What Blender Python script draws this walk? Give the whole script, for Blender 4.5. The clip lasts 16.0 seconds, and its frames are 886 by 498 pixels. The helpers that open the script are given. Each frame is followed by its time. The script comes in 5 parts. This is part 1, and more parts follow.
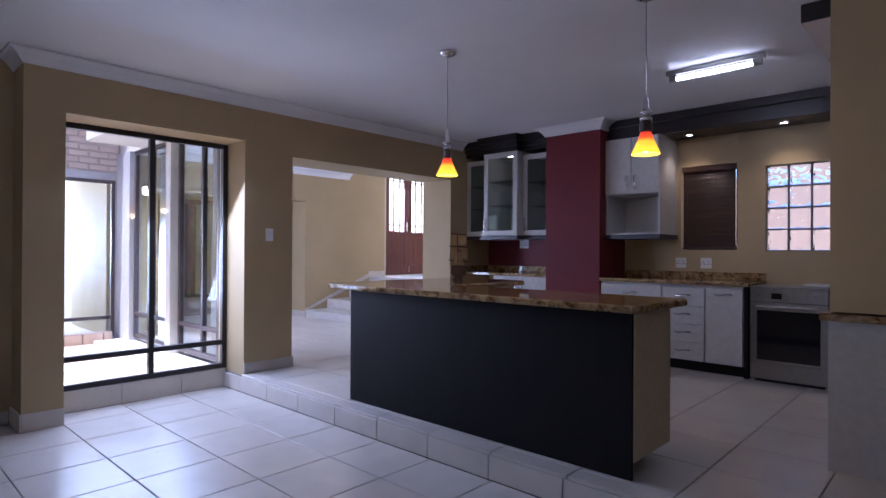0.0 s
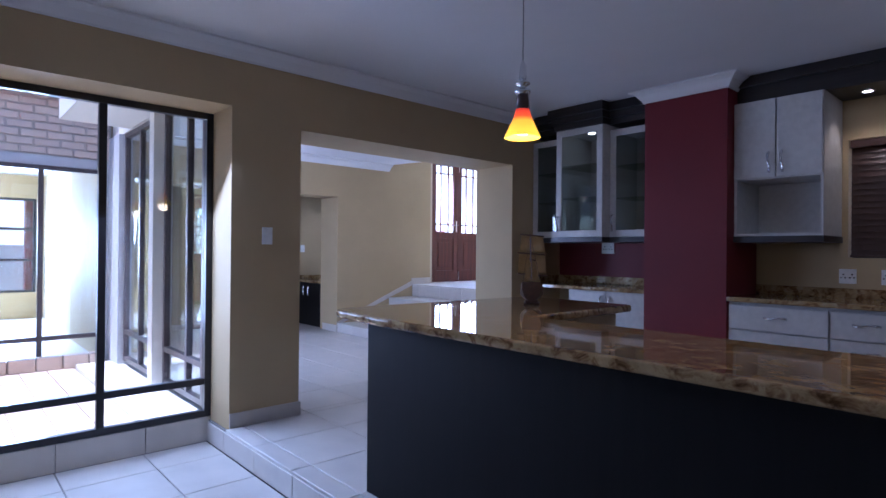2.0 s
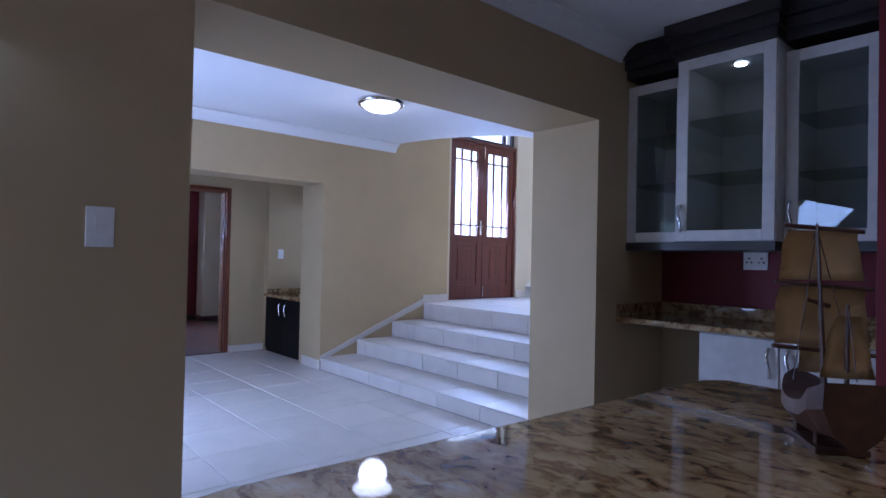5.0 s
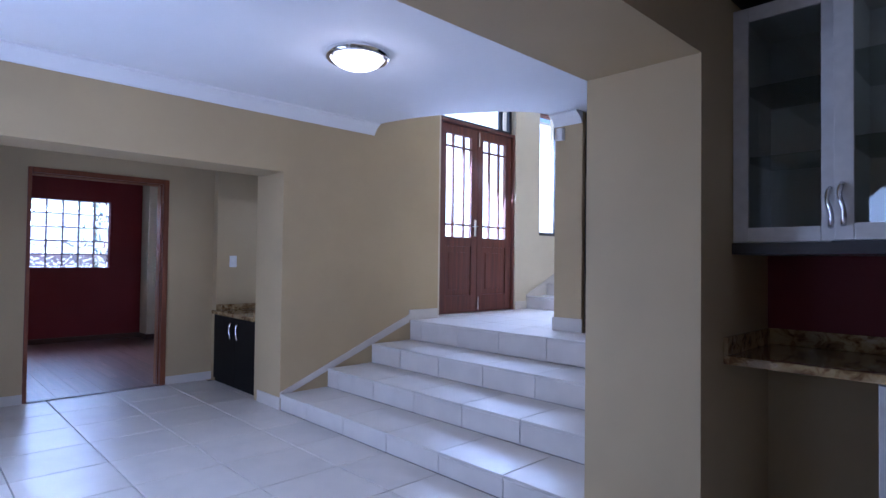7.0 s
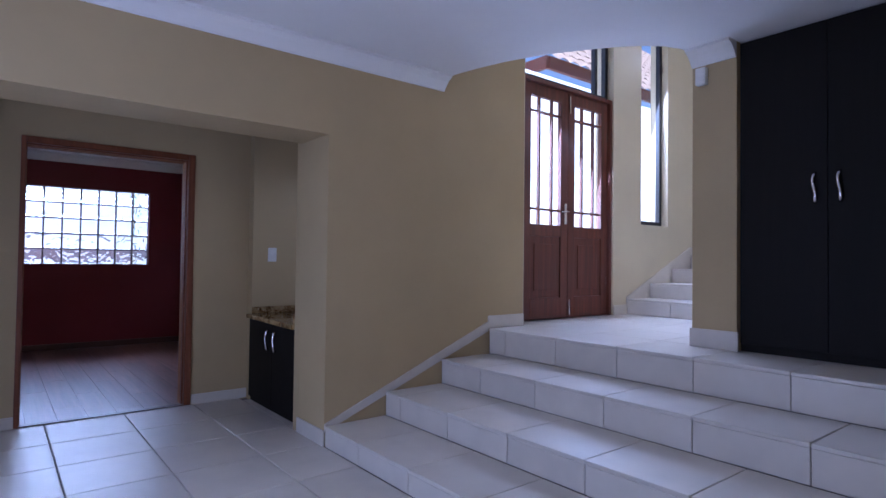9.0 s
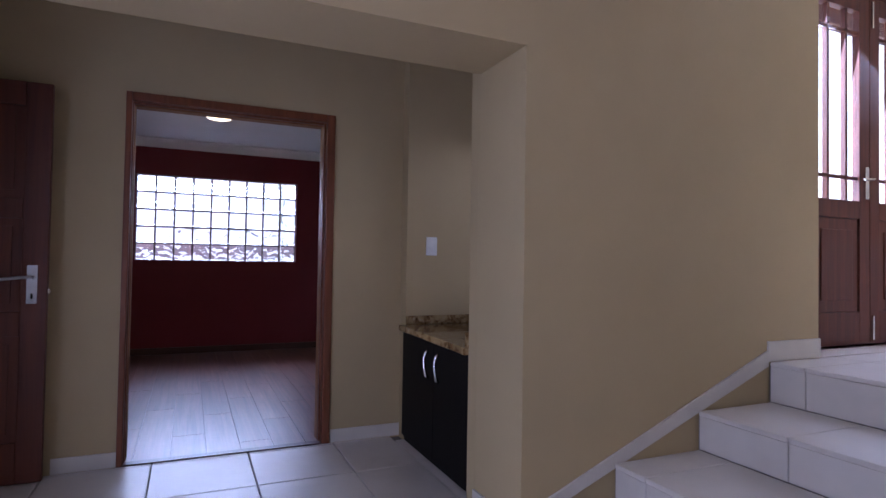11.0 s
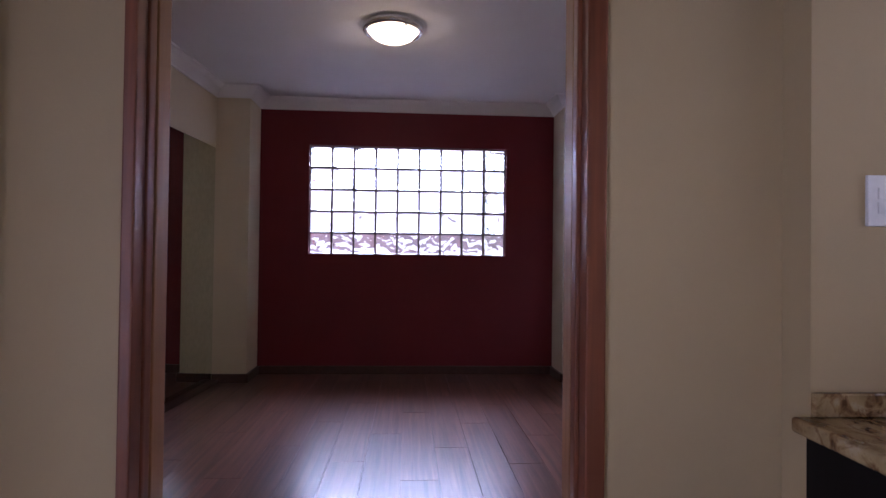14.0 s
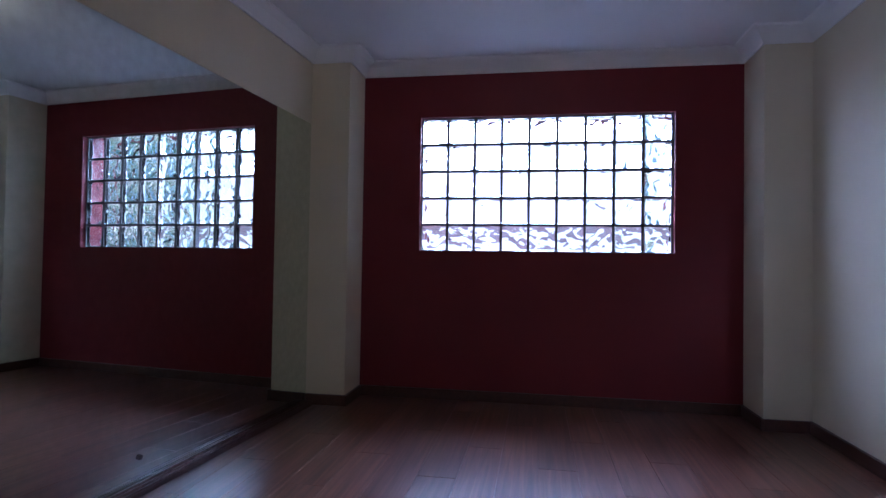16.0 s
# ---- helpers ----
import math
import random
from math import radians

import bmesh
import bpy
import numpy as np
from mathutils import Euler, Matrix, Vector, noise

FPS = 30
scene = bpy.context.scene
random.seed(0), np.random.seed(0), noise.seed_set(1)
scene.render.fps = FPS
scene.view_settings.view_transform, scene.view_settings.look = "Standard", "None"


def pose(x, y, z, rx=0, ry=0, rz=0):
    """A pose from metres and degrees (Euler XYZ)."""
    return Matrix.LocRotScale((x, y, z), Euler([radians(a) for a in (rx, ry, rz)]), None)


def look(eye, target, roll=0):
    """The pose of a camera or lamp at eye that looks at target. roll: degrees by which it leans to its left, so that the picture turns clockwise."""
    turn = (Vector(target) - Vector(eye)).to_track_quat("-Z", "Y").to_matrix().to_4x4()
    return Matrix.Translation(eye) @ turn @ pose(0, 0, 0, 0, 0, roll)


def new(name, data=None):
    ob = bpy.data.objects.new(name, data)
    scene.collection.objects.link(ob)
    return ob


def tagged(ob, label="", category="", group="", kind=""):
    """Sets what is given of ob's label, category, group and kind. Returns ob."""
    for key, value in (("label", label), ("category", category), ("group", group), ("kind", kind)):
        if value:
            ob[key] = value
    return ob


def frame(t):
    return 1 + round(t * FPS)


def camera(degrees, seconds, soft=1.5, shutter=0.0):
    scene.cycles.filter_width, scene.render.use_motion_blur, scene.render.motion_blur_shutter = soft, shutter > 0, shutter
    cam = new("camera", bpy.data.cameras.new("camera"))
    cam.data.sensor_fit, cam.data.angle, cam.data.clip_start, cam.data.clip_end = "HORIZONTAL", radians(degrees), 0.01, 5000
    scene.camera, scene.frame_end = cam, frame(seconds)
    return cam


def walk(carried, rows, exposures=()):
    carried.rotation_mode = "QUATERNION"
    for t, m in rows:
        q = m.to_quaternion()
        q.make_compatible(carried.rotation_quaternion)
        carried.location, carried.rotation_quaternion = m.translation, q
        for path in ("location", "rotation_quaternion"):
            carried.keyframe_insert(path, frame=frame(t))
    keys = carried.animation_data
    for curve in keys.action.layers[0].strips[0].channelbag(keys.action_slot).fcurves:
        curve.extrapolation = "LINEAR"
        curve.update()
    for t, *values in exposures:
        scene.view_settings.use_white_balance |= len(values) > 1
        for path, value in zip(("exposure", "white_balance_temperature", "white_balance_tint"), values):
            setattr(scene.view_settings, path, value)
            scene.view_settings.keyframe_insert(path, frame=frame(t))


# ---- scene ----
cam = camera(76.0, 16.0)
PATH = [
    (0, (1.721, -0.37, 1.31), (0.357, 1.093, 1.318), 0.3),
    (0.5, (1.432, -0.09, 1.308), (0.043, 1.349, 1.324), 0.3),
    (1, (1.137, 0.199, 1.324), (-0.285, 1.605, 1.339), 0.3),
    (1.5, (0.839, 0.462, 1.345), (-0.609, 1.842, 1.354), 0.4),
    (2, (0.556, 0.738, 1.361), (-0.93, 2.076, 1.37), 0.5),
    (2.5, (0.263, 0.988, 1.368), (-1.246, 2.301, 1.377), 0.6),
    (3, (-0.044, 1.25, 1.377), (-1.564, 2.549, 1.388), 0.7),
    (3.5, (-0.347, 1.493, 1.385), (-1.875, 2.783, 1.399), 1.0),
    (4, (-0.668, 1.725, 1.391), (-2.196, 3.015, 1.413), 1.1),
    (6.5, (-2.09, 2.671, 1.389), (-3.535, 4.053, 1.43), 0.9),
    (7, (-2.344, 2.846, 1.417), (-3.783, 4.234, 1.461), 0.7),
    (7.5, (-2.58, 3.015, 1.436), (-4.024, 4.398, 1.479), 0.7),
    (8, (-2.834, 3.191, 1.397), (-4.288, 4.563, 1.444), 0.7),
    (8.5, (-3.113, 3.362, 1.35), (-4.613, 4.684, 1.399), 0.7),
    (9, (-3.409, 3.512, 1.339), (-4.976, 4.754, 1.387), 0.7),
    (9.5, (-3.729, 3.664, 1.324), (-5.367, 4.811, 1.373), 0.8),
    (10, (-4.067, 3.778, 1.312), (-5.772, 4.823, 1.361), 0.9),
    (12.5, (-5.948, 4.227, 1.259), (-7.899, 4.668, 1.296), 0.6),
    (13, (-6.304, 4.278, 1.258), (-8.277, 4.607, 1.291), 0.5),
    (13.5, (-6.641, 4.312, 1.241), (-8.628, 4.545, 1.277), 0.7),
    (14, (-6.95, 4.312, 1.246), (-8.946, 4.434, 1.274), 0.7),
    (14.5, (-7.284, 4.357, 1.204), (-9.284, 4.363, 1.246), 0.7),
    (15, (-7.56, 4.356, 1.207), (-9.557, 4.258, 1.244), 0.7),
    (15.5, (-7.815, 4.295, 1.169), (-9.805, 4.098, 1.221), 0.9),
    (16, (-8.043, 4.267, 1.18), (-10.016, 3.941, 1.224), 0.9),
]
EXPOSURES = [(0, 1.1, 5450, 34), (2, 0.9, 4880, 29), (4, 0.75, 4720, 28), (6.5, 0.8, 4880, 27), (8, 0.42, 5000, 29), (10, 0.2, 5300, 34), (12.5, 0.75, 5900, 40), (14, 0.78, 5950, 42), (15, 0.95, 5350, 35), (16, 0.75, 4900, 28)]
walk(cam, [(t, look(eye, target, roll)) for t, eye, target, roll in PATH], EXPOSURES)

# ---- world, sun and lamps ----
world = bpy.data.worlds.new("sky")
scene.world = world
world.use_nodes = True
wn = world.node_tree
sky = wn.nodes.new("ShaderNodeTexSky")
sky.sky_type, sky.sun_disc = "NISHITA", False
sky.sun_elevation, sky.sun_rotation = radians(75), radians(172)
wn.links.new(sky.outputs[0], wn.nodes["Background"].inputs[0])
wn.nodes["Background"].inputs[1].default_value = 0.15

sun_data = bpy.data.lights.new("sun", "SUN")
sun_data.energy, sun_data.angle, sun_data.color = 5.0, radians(0.6), (1.0, 0.95, 0.88)
sun = new("sun", sun_data)
sun.matrix_world = look((-4.3, -4.2, 20), (-5.0, 1.0, 0))


def area_lamp(name, eye, target, w, h, watts, colour):
    d = bpy.data.lights.new(name, "AREA")
    d.shape, d.size, d.size_y, d.energy, d.color = "RECTANGLE", w, h, watts, colour
    o = new(name, d)
    o.matrix_world = look(eye, target)
    return o


def point_lamp(name, at, watts, colour, size=0.05):
    d = bpy.data.lights.new(name, "POINT")
    d.energy, d.color, d.shadow_soft_size = watts, colour, size
    o = new(name, d)
    o.location = at
    return o


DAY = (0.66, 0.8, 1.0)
area_lamp("courtyard_window_light", (-3.72, 1.5, 1.4), (-2.5, 1.6, 0.2), 1.3, 1.8, 27, DAY)
area_lamp("living_window_light", (1.2, -4.35, 1.4), (0.4, 3, 1.2), 2.6, 1.9, 1.0, DAY)
area_lamp("entrance_light", (-7.06, 7.85, 2.1), (-4, 7.4, 1.4), 1.25, 1.7, 100, DAY)
area_lamp("slim_window_light", (-7.1, 9.29, 3.0), (-5, 8.9, 2.2), 0.5, 2.4, 55, DAY)
area_lamp("foyer_glazing_light", (-5.58, 2.36, 1.1), (-5.58, 6.0, 0.75), 0.95, 1.7, 36, DAY)
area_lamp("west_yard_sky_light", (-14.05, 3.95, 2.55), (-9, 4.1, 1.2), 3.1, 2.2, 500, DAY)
area_lamp("garden_room_window_light", (-11.3, 1.43, 1.45), (-7, 0.5, 1.0), 1.1, 1.1, 200, DAY)
area_lamp("niche_window_light", (-7.65, 6.06, 1.6), (-7.7, 4.6, 1.0), 0.7, 1.0, 2.5, DAY)
area_lamp("red_room_window_light", (-10.4, 6.15, 1.75), (-10.4, 4.0, 0.8), 1.0, 0.8, 11, DAY)

# ---- materials ----


def mat(name):
    m = bpy.data.materials.new(name)
    m.use_nodes = True
    nt = m.node_tree
    return m, nt, nt.nodes["Principled BSDF"]


def node(nt, kind, **kw):
    n = nt.nodes.new(kind)
    for k, v in kw.items():
        n.inputs[k].default_value = v
    return n


def coords(nt, scale=(1, 1, 1)):
    geo = nt.nodes.new("ShaderNodeNewGeometry")
    mp = nt.nodes.new("ShaderNodeMapping")
    mp.inputs["Scale"].default_value = scale
    nt.links.new(geo.outputs["Position"], mp.inputs["Vector"])
    return mp.outputs[0]


def ramp(nt, fac, stops):
    r = nt.nodes.new("ShaderNodeValToRGB")
    e = r.color_ramp.elements
    while len(e) < len(stops):
        e.new(0.5)
    for s, (p, c) in zip(e, stops):
        s.position, s.color = p, (*c, 1)
    nt.links.new(fac, r.inputs[0])
    return r.outputs[0]


def bump(nt, b, height, strength, dist=0.01):
    n = node(nt, "ShaderNodeBump", Strength=strength, Distance=dist)
    nt.links.new(height, n.inputs["Height"])
    nt.links.new(n.outputs[0], b.inputs["Normal"])


def tint(c, k):
    return tuple(min(1, v * k) for v in c)


def paint(name, c, rough=0.65, spread=0.05, bumpy=0.12, spec=0.35):
    """Rolled wall paint: faint patches and a fine roller grain."""
    m, nt, b = mat(name)
    co = coords(nt)
    big = node(nt, "ShaderNodeTexNoise", Scale=1.3, Detail=4.0, Roughness=0.6)
    fine = node(nt, "ShaderNodeTexNoise", Scale=160.0, Detail=2.0)
    nt.links.new(co, big.inputs["Vector"])
    nt.links.new(co, fine.inputs["Vector"])
    nt.links.new(ramp(nt, big.outputs["Fac"], [(0.3, tint(c, 1 - spread)), (0.7, tint(c, 1 + spread))]), b.inputs["Base Color"])
    b.inputs["Roughness"].default_value = rough
    b.inputs["Specular IOR Level"].default_value = spec
    bump(nt, b, fine.outputs["Fac"], bumpy, 0.002)
    return m


def plain(name, c, rough=0.4, metal=0.0, spec=0.5, coat=0.0):
    m, nt, b = mat(name)
    co = coords(nt)
    n = node(nt, "ShaderNodeTexNoise", Scale=22.0, Detail=3.0)
    nt.links.new(co, n.inputs["Vector"])
    nt.links.new(ramp(nt, n.outputs["Fac"], [(0.3, tint(c, 0.93)), (0.7, tint(c, 1.06))]), b.inputs["Base Color"])
    b.inputs["Roughness"].default_value = rough
    b.inputs["Metallic"].default_value = metal
    b.inputs["Specular IOR Level"].default_value = spec
    b.inputs["Coat Weight"].default_value = coat
    return m


def wood(name, dark, light, axis=2, rough=0.35, scale=1.0, random_piece=0.0, coat=0.2, run=1.3):
    """Grain that runs along one axis (0 x, 1 y, 2 z)."""
    m, nt, b = mat(name)
    s = [26 * scale] * 3
    s[axis] = run * scale
    co = coords(nt, s)
    n1 = node(nt, "ShaderNodeTexNoise", Scale=1.0, Detail=6.0, Roughness=0.6, Distortion=0.6)
    vec = co
    if random_piece:
        info = nt.nodes.new("ShaderNodeObjectInfo")
        add = nt.nodes.new("ShaderNodeVectorMath")
        mul = node(nt, "ShaderNodeMath")
        mul.operation = "MULTIPLY"
        mul.inputs[1].default_value = 40
        nt.links.new(info.outputs["Random"], mul.inputs[0])
        nt.links.new(co, add.inputs[0])
        nt.links.new(mul.outputs[0], add.inputs[1])
        vec = add.outputs[0]
    nt.links.new(vec, n1.inputs["Vector"])
    col = ramp(nt, n1.outputs["Fac"], [(0.25, dark), (0.55, tuple((a + c) / 2 for a, c in zip(dark, light))), (0.8, light)])
    if random_piece:
        hsv = node(nt, "ShaderNodeHueSaturation")
        mr = node(nt, "ShaderNodeMapRange")
        mr.inputs["To Min"].default_value, mr.inputs["To Max"].default_value = 1 - random_piece, 1 + random_piece
        nt.links.new(info.outputs["Random"], mr.inputs["Value"])
        nt.links.new(mr.outputs[0], hsv.inputs["Value"])
        nt.links.new(col, hsv.inputs["Color"])
        col = hsv.outputs[0]
    nt.links.new(col, b.inputs["Base Color"])
    b.inputs["Roughness"].default_value = rough
    b.inputs["Coat Weight"].default_value = coat
    b.inputs["Coat Roughness"].default_value = 0.25
    if not random_piece:
        bump(nt, b, n1.outputs["Fac"], 0.1, 0.002)
    return m


def tile_mat(name, c, rough=0.28):
    """Matt-glazed ceramic: soft clouds, fine specks, each piece a shade apart."""
    m, nt, b = mat(name)
    co = coords(nt)
    info = nt.nodes.new("ShaderNodeObjectInfo")
    n = node(nt, "ShaderNodeTexNoise", Scale=5.0, Detail=3.0, Roughness=0.5)
    sp = node(nt, "ShaderNodeTexNoise", Scale=90.0, Detail=2.0)
    nt.links.new(co, n.inputs["Vector"])
    nt.links.new(co, sp.inputs["Vector"])
    col = ramp(nt, n.outputs["Fac"], [(0.25, tint(c, 0.92)), (0.5, c), (0.75, tint(c, 1.06))])
    hsv = node(nt, "ShaderNodeHueSaturation")
    mr = node(nt, "ShaderNodeMapRange")
    mr.inputs["To Min"].default_value, mr.inputs["To Max"].default_value = 0.95, 1.04
    nt.links.new(info.outputs["Random"], mr.inputs["Value"])
    nt.links.new(mr.outputs[0], hsv.inputs["Value"])
    nt.links.new(col, hsv.inputs["Color"])
    nt.links.new(hsv.outputs[0], b.inputs["Base Color"])
    rr = node(nt, "ShaderNodeMapRange")
    rr.inputs["To Min"].default_value, rr.inputs["To Max"].default_value = rough - 0.02, rough + 0.05
    nt.links.new(n.outputs["Fac"], rr.inputs["Value"])
    nt.links.new(rr.outputs[0], b.inputs["Roughness"])
    bump(nt, b, sp.outputs["Fac"], 0.02, 0.001)
    return m


def granite(name):
    """Polished ochre granite: clouded tan ground, brown drifts, dark grains."""
    m, nt, b = mat(name)
    co = coords(nt, (1.0, 1.6, 1.3))
    cloud = node(nt, "ShaderNodeTexNoise", Scale=7.0, Detail=5.0, Roughness=0.6, Distortion=0.5)
    drift = node(nt, "ShaderNodeTexNoise", Scale=17.0, Detail=4.0, Roughness=0.62, Distortion=0.7)
    grain = node(nt, "ShaderNodeTexVoronoi", Scale=85.0, Randomness=1.0)
    for n in (cloud, drift, grain):
        nt.links.new(co, n.inputs["Vector"])
    col = ramp(nt, cloud.outputs["Fac"], [(0.3, (0.2, 0.125, 0.055)), (0.45, (0.31, 0.21, 0.095)), (0.6, (0.4, 0.285, 0.14)), (0.72, (0.46, 0.38, 0.25))])
    dark = ramp(nt, drift.outputs["Fac"], [(0.33, (0.24, 0.16, 0.12)), (0.43, (0.62, 0.5, 0.42)), (0.53, (1, 1, 1))])
    speck = ramp(nt, grain.outputs["Distance"], [(0.12, (0.62, 0.55, 0.5)), (0.32, (1, 1, 1))])
    for layer, k in ((dark, 1.0), (speck, 0.4)):
        mix = nt.nodes.new("ShaderNodeMix")
        mix.data_type, mix.blend_type = "RGBA", "MULTIPLY"
        mix.inputs[0].default_value = k
        nt.links.new(col, mix.inputs[6])
        nt.links.new(layer, mix.inputs[7])
        col = mix.outputs[2]
    nt.links.new(col, b.inputs["Base Color"])
    b.inputs["Roughness"].default_value = 0.035
    return m


def pane(name, colour=(0.95, 0.98, 0.97), ior=1.45):
    m, nt, b = mat(name)
    out = nt.nodes["Material Output"]
    nt.nodes.remove(b)
    tr = node(nt, "ShaderNodeBsdfTransparent")
    tr.inputs[0].default_value = (*colour, 1)
    gl = node(nt, "ShaderNodeBsdfGlossy", Roughness=0.01)
    lw = node(nt, "ShaderNodeLayerWeight", Blend=0.5)
    pw = nt.nodes.new("ShaderNodeMath")
    pw.operation = "POWER"
    pw.inputs[1].default_value = 4.0
    fr = nt.nodes.new("ShaderNodeMath")
    fr.operation = "MULTIPLY_ADD"
    fr.inputs[1].default_value, fr.inputs[2].default_value = 0.5, 0.04 * (ior - 0.45) ** 2
    nt.links.new(lw.outputs["Facing"], pw.inputs[0])
    nt.links.new(pw.outputs[0], fr.inputs[0])
    mx = nt.nodes.new("ShaderNodeMixShader")
    nt.links.new(fr.outputs[0], mx.inputs[0])
    nt.links.new(tr.outputs[0], mx.inputs[1])
    nt.links.new(gl.outputs[0], mx.inputs[2])
    nt.links.new(mx.outputs[0], out.inputs[0])
    return m


def glow(name, colour, strength):
    m, nt, b = mat(name)
    b.inputs["Base Color"].default_value = (*colour, 1)
    b.inputs["Emission Color"].default_value = (*colour, 1)
    b.inputs["Emission Strength"].default_value = strength
    return m


def block_glass(name):
    """Cast glass brick with a wavy pressed pattern."""
    m, nt, b = mat(name)
    co = coords(nt)
    wv = node(nt, "ShaderNodeTexNoise", Scale=8.0, Detail=0.5, Distortion=1.6)
    nt.links.new(co, wv.inputs["Vector"])
    b.inputs["Base Color"].default_value = (0.86, 0.93, 0.93, 1)
    b.inputs["Transmission Weight"].default_value = 1.0
    b.inputs["IOR"].default_value = 1.4
    b.inputs["Roughness"].default_value = 0.03
    bump(nt, b, wv.outputs["Fac"], 0.5, 0.05)
    return m


M_TAN = paint("tan_wall_paint", (0.45, 0.342, 0.185))
M_CREAM = paint("cream_wall_paint", (0.6, 0.52, 0.37))
M_WHITE = paint("white_ceiling_paint", (0.74, 0.735, 0.73), rough=0.75, spread=0.03)
M_CORNICE = paint("white_cornice_paint", (0.76, 0.75, 0.74), rough=0.6, spread=0.02, bumpy=0.04)
M_RED = paint("deep_red_wall_paint", (0.16, 0.017, 0.022), rough=0.5, spread=0.1, spec=0.3)
M_PLASTER = paint("pale_plaster", (0.66, 0.63, 0.58), rough=0.8)
M_TILE = tile_mat("beige_floor_tile", (0.6, 0.55, 0.49))
M_GROUT = paint("grey_grout", (0.22, 0.2, 0.18), rough=0.9, spread=0.15)
M_GRANITE = granite("polished_brown_granite")
M_WENGE = wood("dark_wenge_veneer", (0.006, 0.0048, 0.0045), (0.0095, 0.0074, 0.0068), axis=2, rough=0.6, coat=0.0)
M_WENGE.node_tree.nodes["Principled BSDF"].inputs["Specular IOR Level"].default_value = 0.15
M_WENGE_X = wood("dark_wenge_moulding", (0.008, 0.006, 0.006), (0.028, 0.02, 0.017), axis=0, rough=0.35)
M_CAB = plain("white_cabinet_lacquer", (0.56, 0.54, 0.51), rough=0.35)
M_SIDE = plain("maple_side_panel", (0.46, 0.38, 0.25), rough=0.5)
M_STEEL = plain("brushed_steel", (0.34, 0.33, 0.32), rough=0.28, metal=1.0)
M_CHROME = plain("chrome", (0.75, 0.75, 0.77), rough=0.15, metal=1.0)
M_BLACK = plain("black_glass", (0.01, 0.01, 0.012), rough=0.06)
M_FRAME = plain("dark_bronze_frame", (0.018, 0.016, 0.018), rough=0.4)
M_FRAME_OUT = plain("brown_aluminium_frame", (0.085, 0.066, 0.07), rough=0.4)
M_PALE_MORTAR = paint("pale_mortar", (0.5, 0.46, 0.42), rough=0.9, spread=0.12)
M_FASCIA = paint("red_fascia_paint", (0.42, 0.12, 0.11), rough=0.6)
# grey-brown carries the dimness seen in the garden room doorway
M_DOORWAY_FILL = paint("dim_doorway_fill", (0.2, 0.175, 0.18), rough=0.5)
M_GREY = plain("grey_plaster_band", (0.46, 0.46, 0.48), rough=0.8)
M_MAHOG = wood("mahogany_door", (0.065, 0.014, 0.007), (0.17, 0.041, 0.017), axis=2, coat=0.0, rough=0.5)
M_FRAMEWOOD = wood("mahogany_frame", (0.11, 0.03, 0.011), (0.25, 0.075, 0.028), axis=2, coat=0.0, rough=0.45)
M_MEDWOOD = wood("pine_door_edge", (0.2, 0.085, 0.03), (0.36, 0.17, 0.07), axis=2, coat=0.0, rough=0.55)
M_LAMINATE = wood("laminate_floor", (0.045, 0.017, 0.011), (0.23, 0.096, 0.06), axis=0, rough=0.28, scale=1.35, random_piece=0.2, coat=0.08, run=1.0)
M_SKIRT = wood("dark_skirting", (0.04, 0.014, 0.01), (0.09, 0.035, 0.022), axis=0, rough=0.4)
M_BLIND = wood("dark_blind_slat", (0.035, 0.015, 0.009), (0.09, 0.042, 0.027), axis=0, rough=0.35)
M_PLASTIC = plain("white_plastic", (0.78, 0.77, 0.75), rough=0.35)
M_GLASS = pane("window_glass")
M_GLASS_CAB = pane("cabinet_glass", (0.8, 0.85, 0.84), 1.6)
M_BLOCK = block_glass("glass_brick")
M_MORTAR = plain("glass_brick_mortar", (0.16, 0.15, 0.15), rough=0.85)
M_MIRROR = plain("mirror_silver", (0.74, 0.81, 0.77), rough=0.0, metal=1.0)
M_BRICK = tile_mat("pale_face_brick", (0.6, 0.48, 0.4), rough=0.75)
M_PAVER = tile_mat("pink_paver", (0.55, 0.42, 0.34), rough=0.8)
M_ROOF = tile_mat("pale_terracotta_roof_tile", (0.58, 0.44, 0.34), rough=0.7)
M_CLOTH = plain("white_curtain", (0.74, 0.72, 0.7), rough=0.9)
M_LEAF = plain("green_leaf", (0.05, 0.12, 0.03), rough=0.5)
M_SAIL = plain("aged_parchment_sail", (0.5, 0.36, 0.18), rough=0.85)
M_HULL = wood("dark_ship_wood", (0.03, 0.012, 0.008), (0.1, 0.04, 0.02), axis=0, rough=0.4)
M_FLUO = glow("fluorescent_tube_glow", (0.85, 0.93, 1.0), 9.0)
M_DOME = glow("opal_glass_glow", (1.0, 0.97, 0.9), 3.0)
M_DOME_WARM = glow("warm_opal_glass_glow", (1.0, 0.9, 0.58), 2.2)
# emission standing in for blown-out daylight on the outdoor backdrops
M_BACKDROP_GLOW = glow("white_backdrop_glow", (0.92, 0.96, 1.0), 1.1)
M_BACKDROP_GLOW_WEST = glow("white_backdrop_glow_west", (0.9, 0.97, 1.0), 0.62)
M_GATE = plain("red_gate_paint", (0.45, 0.06, 0.1), rough=0.5)
M_SPOT = glow("downlight_glow", (1.0, 0.93, 0.8), 6.0)


